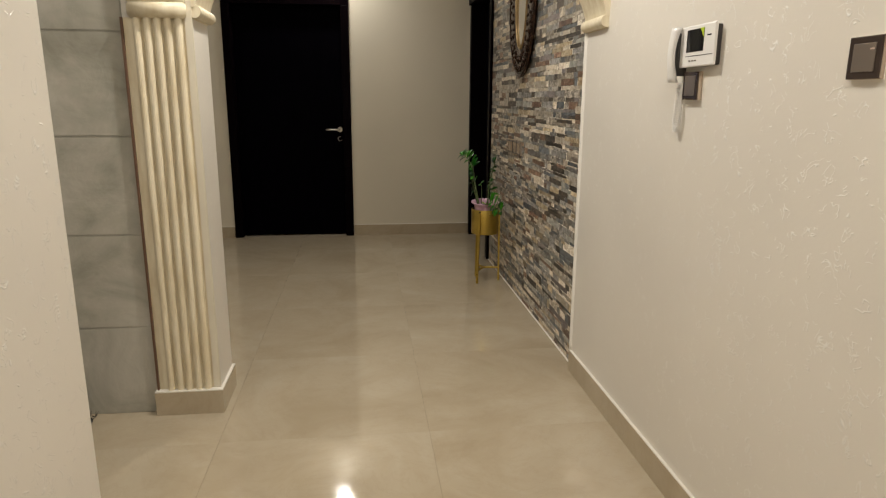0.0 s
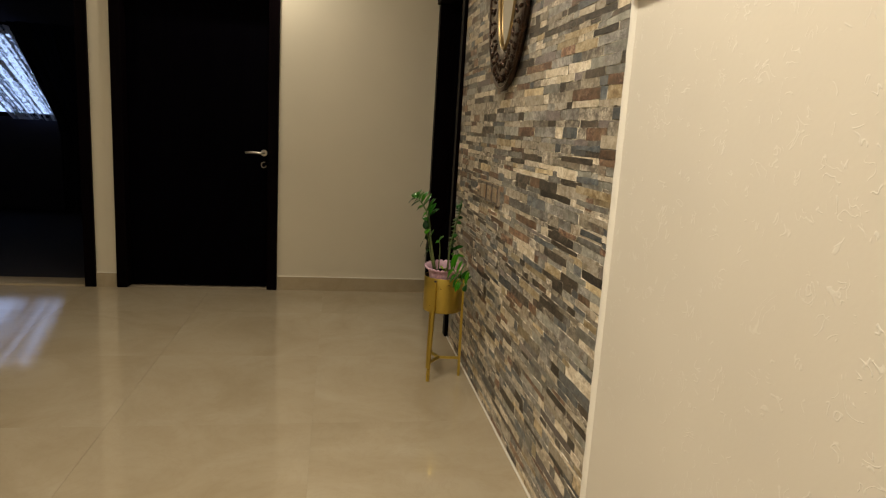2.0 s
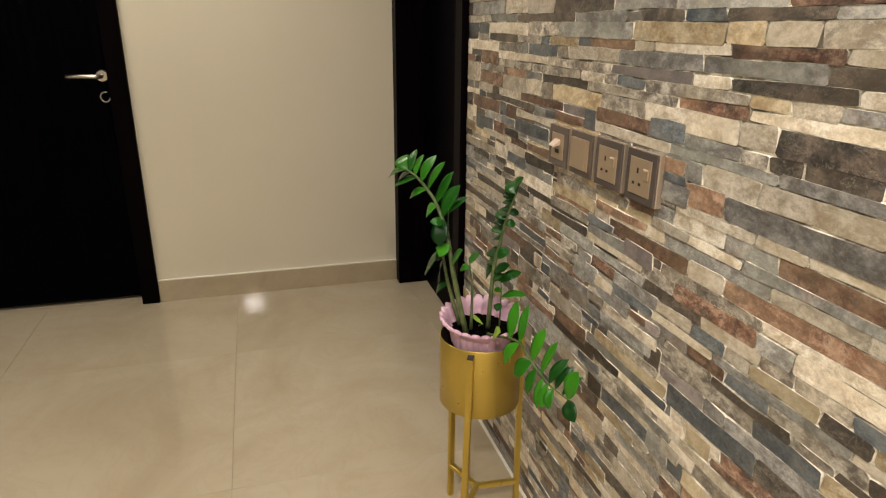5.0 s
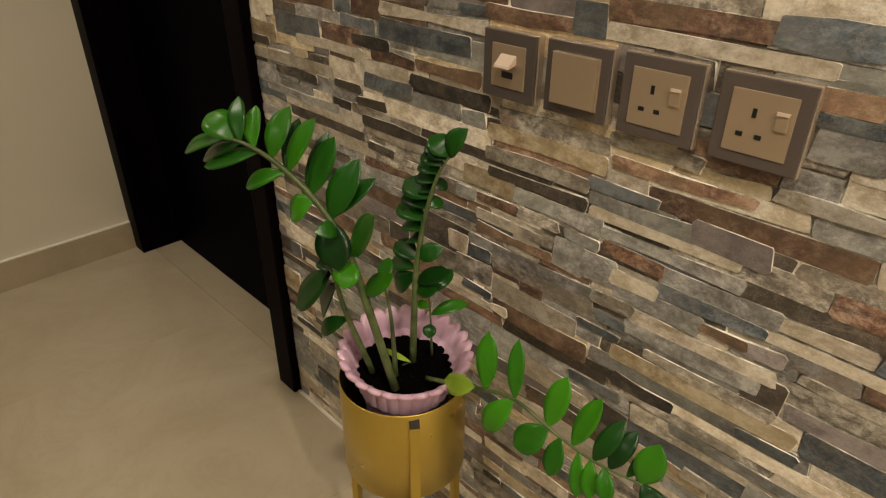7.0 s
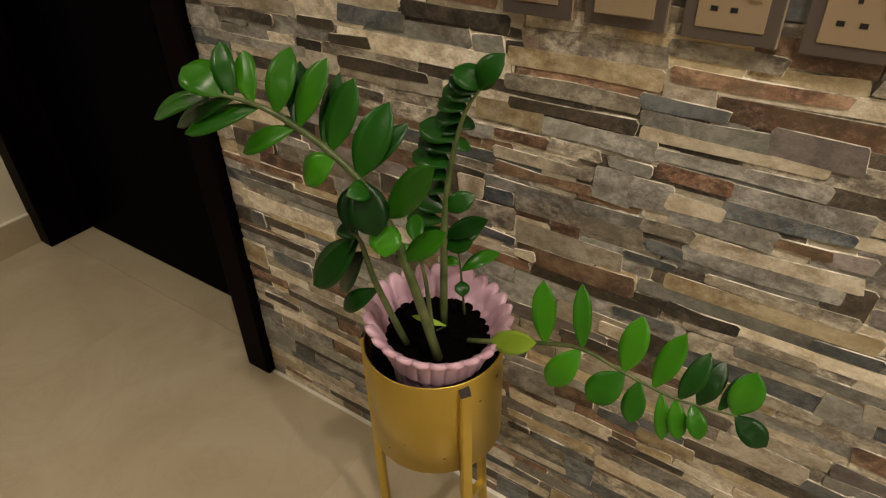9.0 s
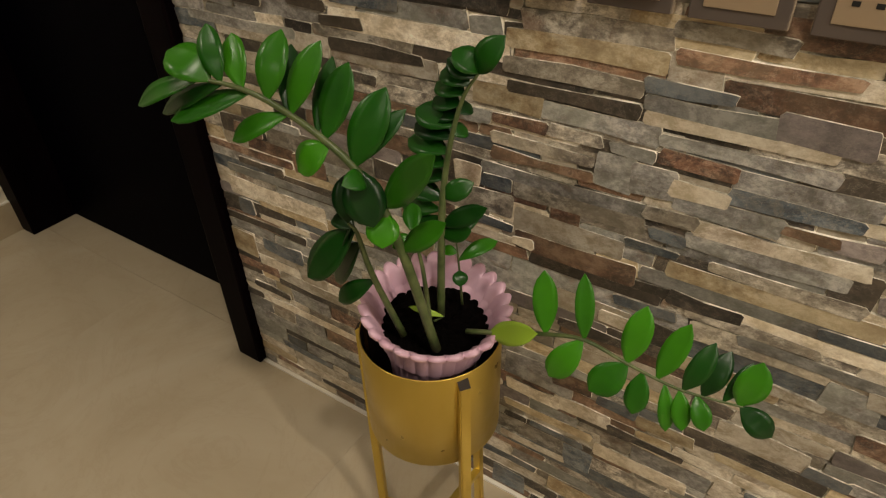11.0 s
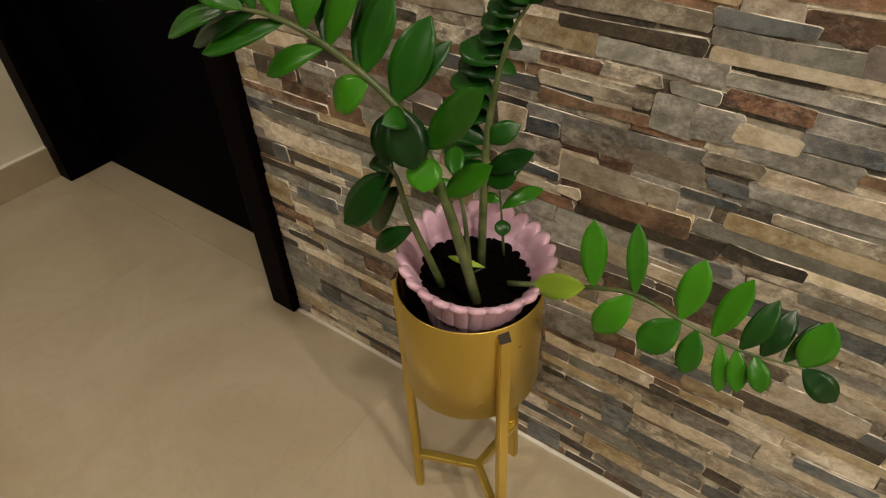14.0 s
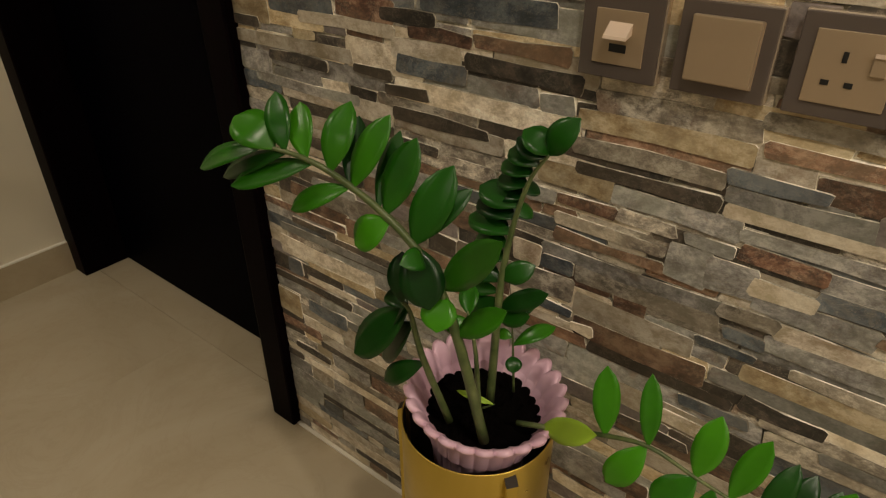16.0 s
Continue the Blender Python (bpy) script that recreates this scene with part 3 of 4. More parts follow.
WEIGHTS = {"c": 24, "g": 22, "d": 15, "b": 9, "r": 9, "o": 7, "m": 18, "v": 3}
DOORTOP = 2.166


def courses():
    z = 0.004
    out = []
    while z < CEIL - 0.02:
        h = rnd.choice((0.015, 0.018, 0.021, 0.024, 0.028, 0.034))
        z1 = min(z + h, CEIL - 0.002)
        end = JN0 - 0.002 if z < DOORTOP + 0.004 else FAR - 0.002
        y = ARCH1 - 0.043 - rnd.uniform(0.0, 0.002)
        while y < end - 0.004:
            w = rnd.choice((0.05, 0.075, 0.1, 0.13, 0.16, 0.2, 0.25))
            w *= rnd.uniform(0.85, 1.2)
            y1 = y + w if end - y - w > 0.03 else end
            if z < DOORTOP + 0.004 or y > 0:
                low = z
                if z1 > DOORTOP > z - 0.03 and y1 > JN0:
                    low = max(z, DOORTOP)
                if z1 - low > 0.006:
                    out.append([y, y1, low, z1])
            y = y1
        z = z1
    return out


rows = courses()
near, far_ones = [], []
for i, (y0, y1, z0, z1) in enumerate(rows):
    if covered(y0, y1, z0, z1):
        continue
    key = rnd.choices(SORTS, [WEIGHTS[k] for k in SORTS])[0]
    # some stones reach up over the next course
    if rnd.random() < 0.13 and y1 - y0 < 0.15:
        z1 += 0.018
    item = (y0, y1, z0, z1, key, STX - rnd.uniform(0.0002, 0.0020))
    d = math.hypot((y0 + y1) / 2 - 5.75, ((z0 + z1) / 2 - 0.62) * 1.1)
    near.append((d, item))
near.sort()
own = [it for d, it in near[:160]]
rest = [it for d, it in near[160:]]
bm = bmesh.new()
for y0, y1, z0, z1, key, front in rest:
    stone_bm(bm, y0 + 0.0003, y1 - 0.0003, z0 + 0.0003, z1 - 0.0003, front, 2 * SORTS.index(key))
stuff = part("stones", bm, SLOTS, wall_stone, kind="stuff")
for i, (y, z, w, h, k) in enumerate(SEEN):
    own.append((y / 1000, (y + w) / 1000, z / 1000, (z + h) / 1000, k, STX - 0.0020 - 0.000012 * i))
for y0, y1, z0, z1, key, front in own:
    bm = bmesh.new()
    stone_bm(bm, y0, y1, z0, z1, front)
    part("stone", bm, [STONES[key], JOINT], wall_stone)

# ---- floor tiles ----
TILE = 0.8
floor = box("floor", -3.2, 1.34, -0.7, 7.6, -0.0079, -0.007, GROUT, kind=STR)
for i in range(-5, 2):
    for j in range(-6, 6):
        x0, x1 = 0.44 + i * TILE, 0.44 + (i + 1) * TILE
        y0, y1 = 3.8 + j * TILE, 3.8 + (j + 1) * TILE
        x0, x1, y0, y1 = max(x0, -3.2), min(x1, 1.345), max(y0, -0.7), min(y1, 7.61)
        if x1 - x0 < 0.02 or y1 - y0 < 0.02:
            continue
        bm = add_box(bmesh.new(), x0 + 0.0005, x1 - 0.0005, y0 + 0.0002, y1 - 0.0002, -0.0069, 0.0)
        part("tile", bm, FLOOR, floor)

# ---- grey tiles in the side room ----
tiled = box("wall_tiled", -3.2, -0.646, 4.094, 4.105, 0, CEIL, GREY, kind=STR)
zs = [0.0, 0.372, 0.749, 1.127, 1.504, 1.88, 2.257, CEIL]
for z0, z1 in zip(zs, zs[1:]):
    for i in range(4):
        x1 = -0.65 - i * 0.64
        bm = add_box(bmesh.new(), max(x1 - 0.636, -3.19), x1, 4.090, 4.0945, z0 + 0.0007, z1 - 0.0005)
        bmesh.ops.bevel(bm, geom=bm.edges[:], offset=0.0035, segments=3, affect="EDGES")
        part("tile", bm, GREY, tiled)


# ---- sockets and switches ----
BRONZE = material("bronze_plate", (0.135, 0.11, 0.10), 0.14, 0.35)
CHAMP = material("champagne_plate", (0.42, 0.32, 0.22), 0.34, 0.45)
m = CHAMP
bump(m, noise_of(m, where(m, (1, 60, 4)), 12, 2), 0.1, 0.0005)
LIP = material("bright_plate_edge", (0.62, 0.52, 0.42), 0.22, 0.7)
BLACK = material("slot_black", (0.004, 0.004, 0.004), 0.6)
HOOD = material("cream_plastic", (0.66, 0.52, 0.42), 0.35)


def plate(kind, y0, y1, z0, z1, wall, label, depth=0.012, inner=0.016, innermat=None, framemat=None):
    cy, cz = (y0 + y1) / 2, (z0 + z1) / 2
    ob = thing(kind, (wall, cy, cz), label, "wall socket" if kind == "wall_socket" else "switch", group="plates on the wall")
    x = wall - depth
    under(ob, box("back_rim", x + 0.004, wall + 0.004, y0, y1, z0, z1, LIP, bevel=0.0015))
    under(ob, box("frame", x, x + 0.0042, y0 + 0.001, y1 - 0.001, z0 + 0.001, z1 - 0.001, framemat or BRONZE, bevel=0.001))
    under(ob, box("cover", x - 0.0016, x + 0.001, y0 + inner, y1 - inner, z0 + inner, z1 - inner, innermat or CHAMP, bevel=0.0006))
    return ob, x - 0.0016, cy, cz


WALL = STX - 0.004
ob, x, cy, cz = plate("phone_outlet", 5.836, 5.921, 0.921, 1.006, WALL, "bronze wall outlet with a small cream cable hood on the stone")
ob["category"] = "wall outlet"
bm = bmesh.new()
a = [(0, 0.030, 0.010), (0, -0.002, 0.010), (-0.022, -0.002, 0.002), (-0.022, 0.026, 0.002), (0, 0.030, 0.022), (0, -0.002, 0.022)]
yy = [-0.013, 0.011]
v = [[bm.verts.new((x + dx, cy + s, cz + dz)) for dx, dz in ((0.001, 0.004), (-0.014, 0.001), (-0.013, 0.004), (0.001, 0.016))] for s in yy]
for i in range(4):
    bm.faces.new((v[0][i], v[0][(i + 1) % 4], v[1][(i + 1) % 4], v[1][i]))
bm.faces.new(v[0][::-1])
bm.faces.new(v[1])
bmesh.ops.recalc_face_normals(bm, faces=bm.faces)
under(ob, part("cable_hood", bm, HOOD))
under(ob, box("slot", x - 0.0005, x + 0.0005, cy - 0.009, cy + 0.009, cz - 0.014, cz - 0.006, BLACK))
ob, x, cy, cz = plate("light_switch", 5.734, 5.822, 0.922, 1.008, WALL, "bronze framed switch with one wide champagne rocker on stone", inner=0.013)
under(ob, box("rocker", x - 0.006, x + 0.0005, 5.734 + 0.014, 5.822 - 0.014, 0.922 + 0.015, 1.008 - 0.012, CHAMP, bevel=0.001))
for y0, y1, lab in ((5.630, 5.720, "bronze three-pin socket with switch next to the rocker switch"), (5.525, 5.613, "bronze three-pin socket with switch at the end of the row")):
    ob, x, cy, cz = plate("wall_socket", y0, y1, 0.922, 1.010, WALL, lab, inner=0.0135)
    for dy, dz, w, h in ((0.006, 0.010, 0.004, 0.009), (0.016, -0.012, 0.0065, 0.0045), (-0.002, -0.012, 0.0065, 0.0045)):
        under(ob, box("pin_hole", x - 0.0006, x + 0.001, cy + dy - w / 2, cy + dy + w / 2, cz + dz - h / 2, cz + dz + h / 2, BLACK))
    under(ob, box("toggle", x - 0.0022, x + 0.001, cy - 0.026, cy - 0.014, cz - 0.002, cz + 0.016, CHAMP, bevel=0.001))
    under(ob, box("toggle_cap", x - 0.0034, x - 0.0015, cy - 0.0255, cy - 0.0145, cz + 0.0135, cz + 0.0165, HOOD))

BROWN = material("brown_switch_frame", (0.055, 0.038, 0.030), 0.25, 0.3)
TAUPE = material("taupe_switch_plate", (0.20, 0.165, 0.135), 0.3, 0.4)
ob, x, cy, cz = plate("light_switch", 2.645, 2.730, 1.311, 1.392, PLX, "brown framed switch alone on the embossed wall", inner=0.014, innermat=TAUPE, framemat=BROWN)
under(ob, box("indicator", x - 0.001, x + 0.0005, cy - 0.026, cy - 0.016, cz + 0.014, cz + 0.017, HOOD))
ob, x, cy, cz = plate("light_switch", 3.309, 3.393, 1.271, 1.352, PLX, "brown framed rocker switch below the intercom", depth=0.016, inner=0.012, innermat=TAUPE, framemat=BROWN)

# ---- intercom ----
WHITE = material("white_plastic", (0.80, 0.78, 0.75), 0.3)
GREYP = material("dark_side_plastic", (0.05, 0.045, 0.042), 0.4)
SCREEN = material("black_screen", (0.006, 0.007, 0.009), 0.06)
FILM = material("green_film", (0.45, 0.60, 0.03), 0.3)
ic = thing("intercom", (PLX, 3.33, 1.36), "white video intercom with handset and coiled cord on the wall", "intercom")
XB = PLX - 0.022
under(ic, box("back_housing", XB + 0.006, PLX + 0.002, 3.226, 3.434, 1.366, 1.480, GREYP, bevel=0.004))
under(ic, box("front_cover", XB - 0.002, XB + 0.007, 3.218, 3.438, 1.364, 1.486, WHITE, bevel=0.004))
under(ic, box("screen", XB - 0.0032, XB, 3.281, 3.384, 1.408, 1.474, SCREEN, bevel=0.0008))
bm = bmesh.new()
tri = [(3.281, 1.474), (3.302, 1.474), (3.281, 1.448)]
a = [bm.verts.new((XB - 0.0046, y, z)) for y, z in tri]
b2 = [bm.verts.new((XB - 0.0033, y, z)) for y, z in tri]
bm.faces.new(a)
bm.faces.new(b2[::-1])
for i in range(3):
    bm.faces.new((a[(i + 1) % 3], a[i], b2[i], b2[(i + 1) % 3]))
bmesh.ops.recalc_face_normals(bm, faces=bm.faces)
under(ic, part("protective_film", bm, FILM))
under(ic, box("speaker_slot", XB - 0.0028, XB, 3.240, 3.262, 1.449, 1.453, BLACK))
under(ic, box("groove", XB - 0.0026, XB, 3.226, 3.386, 1.3955, 1.3975, GREYP))
for y in (3.358, 3.340, 3.322):
    under(ic, box("button", XB - 0.0040, XB, y - 0.004, y + 0.004, 1.3805, 1.3845, TAUPE, bevel=0.0008))
bm = bmesh.new()
# handset: a bowed bar, thicker at both ends
secs = []
for i in range(15):
    f = i / 14
    z = 1.320 + f * 0.166
    bow = 0.018 + 0.012 * math.sin(math.pi * f)
    thick = 0.024 - 0.008 * math.sin(math.pi * f)
    c = Vector((XB - bow + 0.004, 3.432, z))
    hw = 0.0185
    ring = []
    for a in (math.radians(22.5 + 45 * k) for k in range(8)):
        ring.append(bm.verts.new(c + Vector((thick / 2 * max(-1, min(1, 1.25 * math.cos(a))), hw * max(-1, min(1, 1.25 * math.sin(a))), 0))))
    secs.append(ring)
for A, B in zip(secs, secs[1:]):
    for k in range(8):
        bm.faces.new((A[k], A[(k + 1) % 8], B[(k + 1) % 8], B[k]))
bm.faces.new(secs[0][::-1])
bm.faces.new(secs[-1])
bmesh.ops.recalc_face_normals(bm, faces=bm.faces)
under(ic, part("handset", bm, WHITE, smooth=True))
under(ic, box("handset_cradle", XB - 0.010, PLX + 0.001, 3.424, 3.448, 1.34, 1.470, GREYP, bevel=0.003))
bm = bmesh.new()
pts = []
for i in range(560):
    f = i / 559
    a = f * 2 * math.pi * 44
    if f < 0.5:
        y, z = 3.436 + 0.010 * math.sin(2 * math.pi * f), 1.316 - 0.146 * math.sin(math.pi * f)
    else:
        y, z = 3.432 - 0.012 * math.sin(2 * math.pi * (f - 0.5)), 1.170 + 0.150 * (1 - math.sin(math.pi * f))
    pts.append((XB + 0.008 + 0.0055 * math.cos(a), y + 0.0058 * math.sin(a), z + 0.0055 * math.cos(a) * (0.3 if 0.06 < abs(f - 0.5) else 1)))
tube(bm, pts, 0.0017, 5)
under(ic, part("coiled_cord", bm, WHITE, smooth=True))

# ---- oval mirror ----
ORN = material("carved_bronze", (0.07, 0.035, 0.022), 0.26, 0.6)
m = ORN
L(m, ramp(m, noise_of(m, where(m), 35, 4), [(0.35, (0.014, 0.007, 0.005)), (0.7, (0.085, 0.042, 0.024))]), shader(m)["Base Color"])
GILT = material("worn_gilt", (0.42, 0.30, 0.15), 0.3, 0.9)
GLASS = material("mirror_glass", (0.85, 0.85, 0.84), 0.03, 1.0)
MY, MZ = 5.56, 1.842
mir = thing("mirror", (STX, MY, MZ - 0.44), "oval mirror in a carved dark bronze frame on the stone wall", "mirror")


def ellipse_ring(bm, a, b, x, r, sides=10, n=72, flat=1.0):
    rings = []
    for i in range(n):
        t = 2 * math.pi * i / n
        c = Vector((x, MY + a * math.cos(t), MZ + b * math.sin(t)))
        o = Vector((0, b * math.cos(t), a * math.sin(t))).normalized()
        rings.append([bm.verts.new(c + r * (math.cos(s) * o + flat * math.sin(s) * Vector((-1, 0, 0)))) for s in (2 * math.pi * k / sides for k in range(sides))])
    for i in range(n):
        A, B = rings[i], rings[(i + 1) % n]
        for k in range(sides):
            bm.faces.new((A[k], A[(k + 1) % sides], B[(k + 1) % sides], B[k]))


bm = bmesh.new()
ellipse_ring(bm, 0.218, 0.350, STX - 0.012, 0.088, 12, flat=0.22)
ellipse_ring(bm, 0.300, 0.428, STX - 0.018, 0.012, 8)
under(mir, part("frame", bm, ORN, smooth=True))
bm = bmesh.new()
ellipse_ring(bm, 0.134, 0.266, STX - 0.024, 0.008, 8)
under(mir, part("inner_bead", bm, GILT, smooth=True))
bm = bmesh.new()
for i in range(44):
    t = 2 * math.pi * i / 44
    for a, b, s, ln in ((0.200, 0.335, 0.011, 0.030), (0.248, 0.390, 0.012, 0.022)):
        c = Vector((STX - 0.030, MY + a * math.cos(t + (0.07 if a > 0.22 else 0)), MZ + b * math.sin(t + (0.07 if a > 0.22 else 0))))
        ang = math.atan2(math.sin(t) * a, math.cos(t) * b) + (0.5 if i % 2 else -0.35)
        mat = Matrix.Translation(c) @ Matrix.Rotation(ang, 4, "X") @ Matrix.Diagonal((0.010, ln, s * 0.7, 1))
        bmesh.ops.create_icosphere(bm, subdivisions=1, radius=1, matrix=mat)
under(mir, part("carving", bm, ORN, smooth=True))
bm = bmesh.new()
vs = [bm.verts.new((STX - 0.020, MY + 0.136 * math.cos(2 * math.pi * i / 64), MZ + 0.268 * math.sin(2 * math.pi * i / 64))) for i in range(64)]
vb = [bm.verts.new((STX - 0.012, v.co.y, v.co.z)) for v in vs]
bm.faces.new(vs[::-1])
bm.faces.new(vb)
for i in range(64):
    bm.faces.new((vs[i], vs[(i + 1) % 64], vb[(i + 1) % 64], vb[i]))
bmesh.ops.recalc_face_normals(bm, faces=bm.faces)
under(mir, part("glass", bm, GLASS))

# ---- black shaggy mat ----
SHAG = material("black_shag", (0.008, 0.006, 0.008), 0.95)
bm = bmesh.new()
r2 = random.Random(3)
add_box(bm, -1.72, -0.895, 3.46, 4.03, 0.0, 0.018, 0.004)
for i in range(7000):
    x, y = r2.uniform(-1.74, -0.885), r2.uniform(3.44, 4.05)
    h, dx, dy = r2.uniform(0.012, 0.03), r2.uniform(-0.02, 0.02), r2.uniform(-0.02, 0.02)
    a = bm.verts.new((x - 0.002, y, 0.012))
    b2 = bm.verts.new((x + 0.002, y + 0.001, 0.012))
    c = bm.verts.new((x + dx, y + dy, 0.012 + h))
    bm.faces.new((a, b2, c))
tagged(part("door_mat", bm, SHAG), "black shaggy mat lying beside the grey tiled wall", "mat")

# ---- unseen ceiling downlights ----
LENS = bpy.data.materials.new("lamp_lens")
LENS.use_nodes = True
LENS.node_tree.nodes.clear()
em = N(LENS, "ShaderNodeEmission", Color=(1.0, 0.88, 0.68, 1), Strength=5)
L(LENS, em.outputs[0], N(LENS, "ShaderNodeOutputMaterial").inputs[0])
for x, y, p in LAMPS:
    dl = thing("unseen_downlight", (x, y, CEIL), "unseen round white ceiling lamp, added as a warm source", "ceiling light", "downlights in the ceiling")
    bm = bmesh.new()
    lathe(bm, [(0.062, CEIL - 0.001), (0.080, CEIL - 0.003), (0.082, CEIL - 0.010), (0.060, CEIL - 0.012), (0.058, CEIL - 0.001)], x, y, 32)
    under(dl, part("ring", bm, WHITE, smooth=True))
    bm = bmesh.new()
    bmesh.ops.create_cone(bm, cap_ends=True, segments=32, radius1=0.056, radius2=0.056, depth=0.006, matrix=pose(x, y, CEIL - 0.005))
    under(dl, part("lens", bm, LENS))

ic.scale = (1, 0.93, 0.94)
ic.location.y -= 0.006


# ---- plant stand ----
GOLD = material("brushed_gold", (0.58, 0.40, 0.10), 0.3, 0.92)
m = GOLD
L(m, ramp(m, noise_of(m, where(m, (1, 1, 0.3)), 20, 3), [(0.3, (0.56, 0.41, 0.085)), (0.7, (0.62, 0.46, 0.11))]), shader(m)["Base Color"])
L(m, ramp(m, noise_of(m, where(m), 30, 3), [(0.3, 0.27), (0.7, 0.40)]), shader(m)["Roughness"])
# Near-black copy of the gold: shade inside the stand is put into colour.
GOLDIN = material("shaded_metal_inside", (0.018, 0.010, 0.006), 0.7, 0.1)
CX, CY = 1.048, 5.927
HX, HY = 1.052, 5.940
stand = thing("plant_stand", (CX, CY, 0), "gold metal plant stand with a cylinder holder on three legs", "plant stand")
TOP, BOT, R = 0.519, 0.345, 0.0965
bm = bmesh.new()
prof = [(0.002, BOT + 0.002), (R - 0.003, BOT), (R, BOT + 0.003), (R, TOP - 0.002), (R - 0.0008, TOP), (R - 0.002, TOP - 0.002)]
lathe(bm, prof, HX, HY, 64)
under(stand, part("cylinder", bm, GOLD, smooth=True))
bm = bmesh.new()
lathe(bm, [(R - 0.0021, TOP - 0.0015), (R - 0.0024, BOT + 0.005), (0.002, BOT + 0.006)], HX, HY, 64)
under(stand, part("cylinder_inside", bm, GOLDIN, smooth=True))
for ang, top in ((-127, -122), (-5, -6), (112, 112)):
    a, at = math.radians(ang), math.radians(top)
    d, s = Vector((math.cos(a), math.sin(a), 0)), Vector((-math.sin(a), math.cos(a), 0))
    dt = Vector((math.cos(at), math.sin(at), 0))
    bm = bmesh.new()
    base = Vector((CX, CY, 0))
    lo = base + d * 0.106
    hi = Vector((HX, HY, 0)) + dt * 0.0995
    ws, wd = 0.0074, 0.0062
    ring = []
    for p, z, back in ((lo, 0.0, 0), (hi, 0.500, 0), (hi, 0.513, 1)):
        q = [p + s * ws + d * wd, p - s * ws + d * wd, p - s * ws - d * wd, p + s * ws - d * wd]
        zz = [z, z, z, z] if not back else [z - 0.011, z - 0.011, z, z]
        ring.append([bm.verts.new((v.x, v.y, zv)) for v, zv in zip(q, zz)])
    for A, B in zip(ring, ring[1:]):
        for k in range(4):
            bm.faces.new((A[k], A[(k + 1) % 4], B[(k + 1) % 4], B[k]))
    bm.faces.new(ring[0][::-1])
    bm.faces.new(ring[-1])
    bmesh.ops.recalc_face_normals(bm, faces=bm.faces)
    bmesh.ops.bevel(bm, geom=[e for e in bm.edges if e.calc_length() > 0.1], offset=0.0015, segments=2, affect="EDGES")
    # Cut leg tops are painted dark to stand for the tube's shaded hollow.
    for f in bm.faces:
        if f.normal.z > 0.3 and f.calc_center_median().z > 0.49:
            f.material_index = 1
    under(stand, part("leg", bm, [GOLD, GOLDIN]))
    bm = bmesh.new()
    add_box(bm, 0.0, 0.101, -0.0065, 0.0065, 0.089, 0.101, 0.0015)
    bm.transform(Matrix.Translation((CX, CY, 0)) @ Matrix.Rotation(a, 4, "Z"))
    under(stand, part("brace", bm, GOLD))

# ---- pink pot with a scalloped rim ----
PINK = material("pink_plastic", (0.62, 0.36, 0.41), 0.34)
m = PINK
L(m, ramp(m, noise_of(m, where(m), 18, 4), [(0.35, (0.60, 0.36, 0.47)), (0.65, (0.72, 0.48, 0.60))]), shader(m)["Base Color"])
PX, PY, RIM = 1.049, 5.928, 0.567
pot = thing("flower_pot", (PX, PY, BOT + 0.008), "pink plastic flower pot with a scalloped rim inside the gold stand", "flower pot")


def scallop(j, a):
    k = (0.02, 0.03, 0.05, 0.07, 0.085, 0.085, 0.08, 0.07, 0.05, 0.03)[j]
    return k * (abs(math.sin(a * 13)) ** 0.6 - 0.7)


bm = bmesh.new()
prof = [(0.044, BOT + 0.008), (0.048, BOT + 0.03), (0.066, RIM - 0.040), (0.085, RIM - 0.008), (0.096, RIM - 0.003), (0.097, RIM + 0.003), (0.091, RIM + 0.004), (0.083, RIM - 0.004), (0.076, RIM - 0.020), (0.070, RIM - 0.06)]
rings = lathe(bm, prof, PX, PY, 312, scallop)
for j, rise in ((3, 0.004), (4, 0.007), (5, 0.009), (6, 0.009), (7, 0.005)):
    for k, v in enumerate(rings[j]):
        v.co.z += rise * (abs(math.sin(2 * math.pi * k / 312 * 13)) ** 0.6 - 0.7)
tilt = Matrix.Translation((PX, PY, RIM)) @ Matrix.Rotation(radians(5), 4, Vector((1, -0.15, 0))) @ Matrix.Translation((-PX, -PY, -RIM))
body = part("pot_body", bm, PINK, smooth=True)
body.data.transform(tilt)
under(pot, body)
SOIL = material("potting_soil", (0.0022, 0.0016, 0.0014), 1.0, Specular_IOR_Level=0.03)
bm = bmesh.new()
rings = []
r3 = random.Random(5)
for j in range(12):
    rr = 0.0715 * j / 11
    rings.append([bm.verts.new((PX + rr * math.cos(t), PY + rr * math.sin(t), RIM - 0.034 + r3.uniform(-0.003, 0.003))) for t in (2 * math.pi * k / 48 for k in range(48))])
for A, B in zip(rings, rings[1:]):
    for k in range(48):
        bm.faces.new((A[k], B[k], B[(k + 1) % 48], A[(k + 1) % 48]))
soil = part("soil", bm, SOIL)
soil.data.transform(tilt)
under(pot, soil)

# ---- the plant ----


def make_leaf(name, low, high, tip=None):
    m = material(name, high, 0.3, Specular_IOR_Level=0.32)
    info = N(m, "ShaderNodeObjectInfo")
    v = where(m, (1, 1, 1))
    mix = calc(m, "ADD", calc(m, "MULTIPLY", info.outputs["Random"], 0.7), calc(m, "MULTIPLY", noise_of(m, v, 30, 3), 0.4))
    col = ramp(m, mix, [(0.2, low), (0.8, high)])
    L(m, col, shader(m)["Base Color"])
    shader(m)["Subsurface Weight"].default_value = 0.0
    bump(m, noise_of(m, v, 60, 2), 0.2, 0.001)
    return m


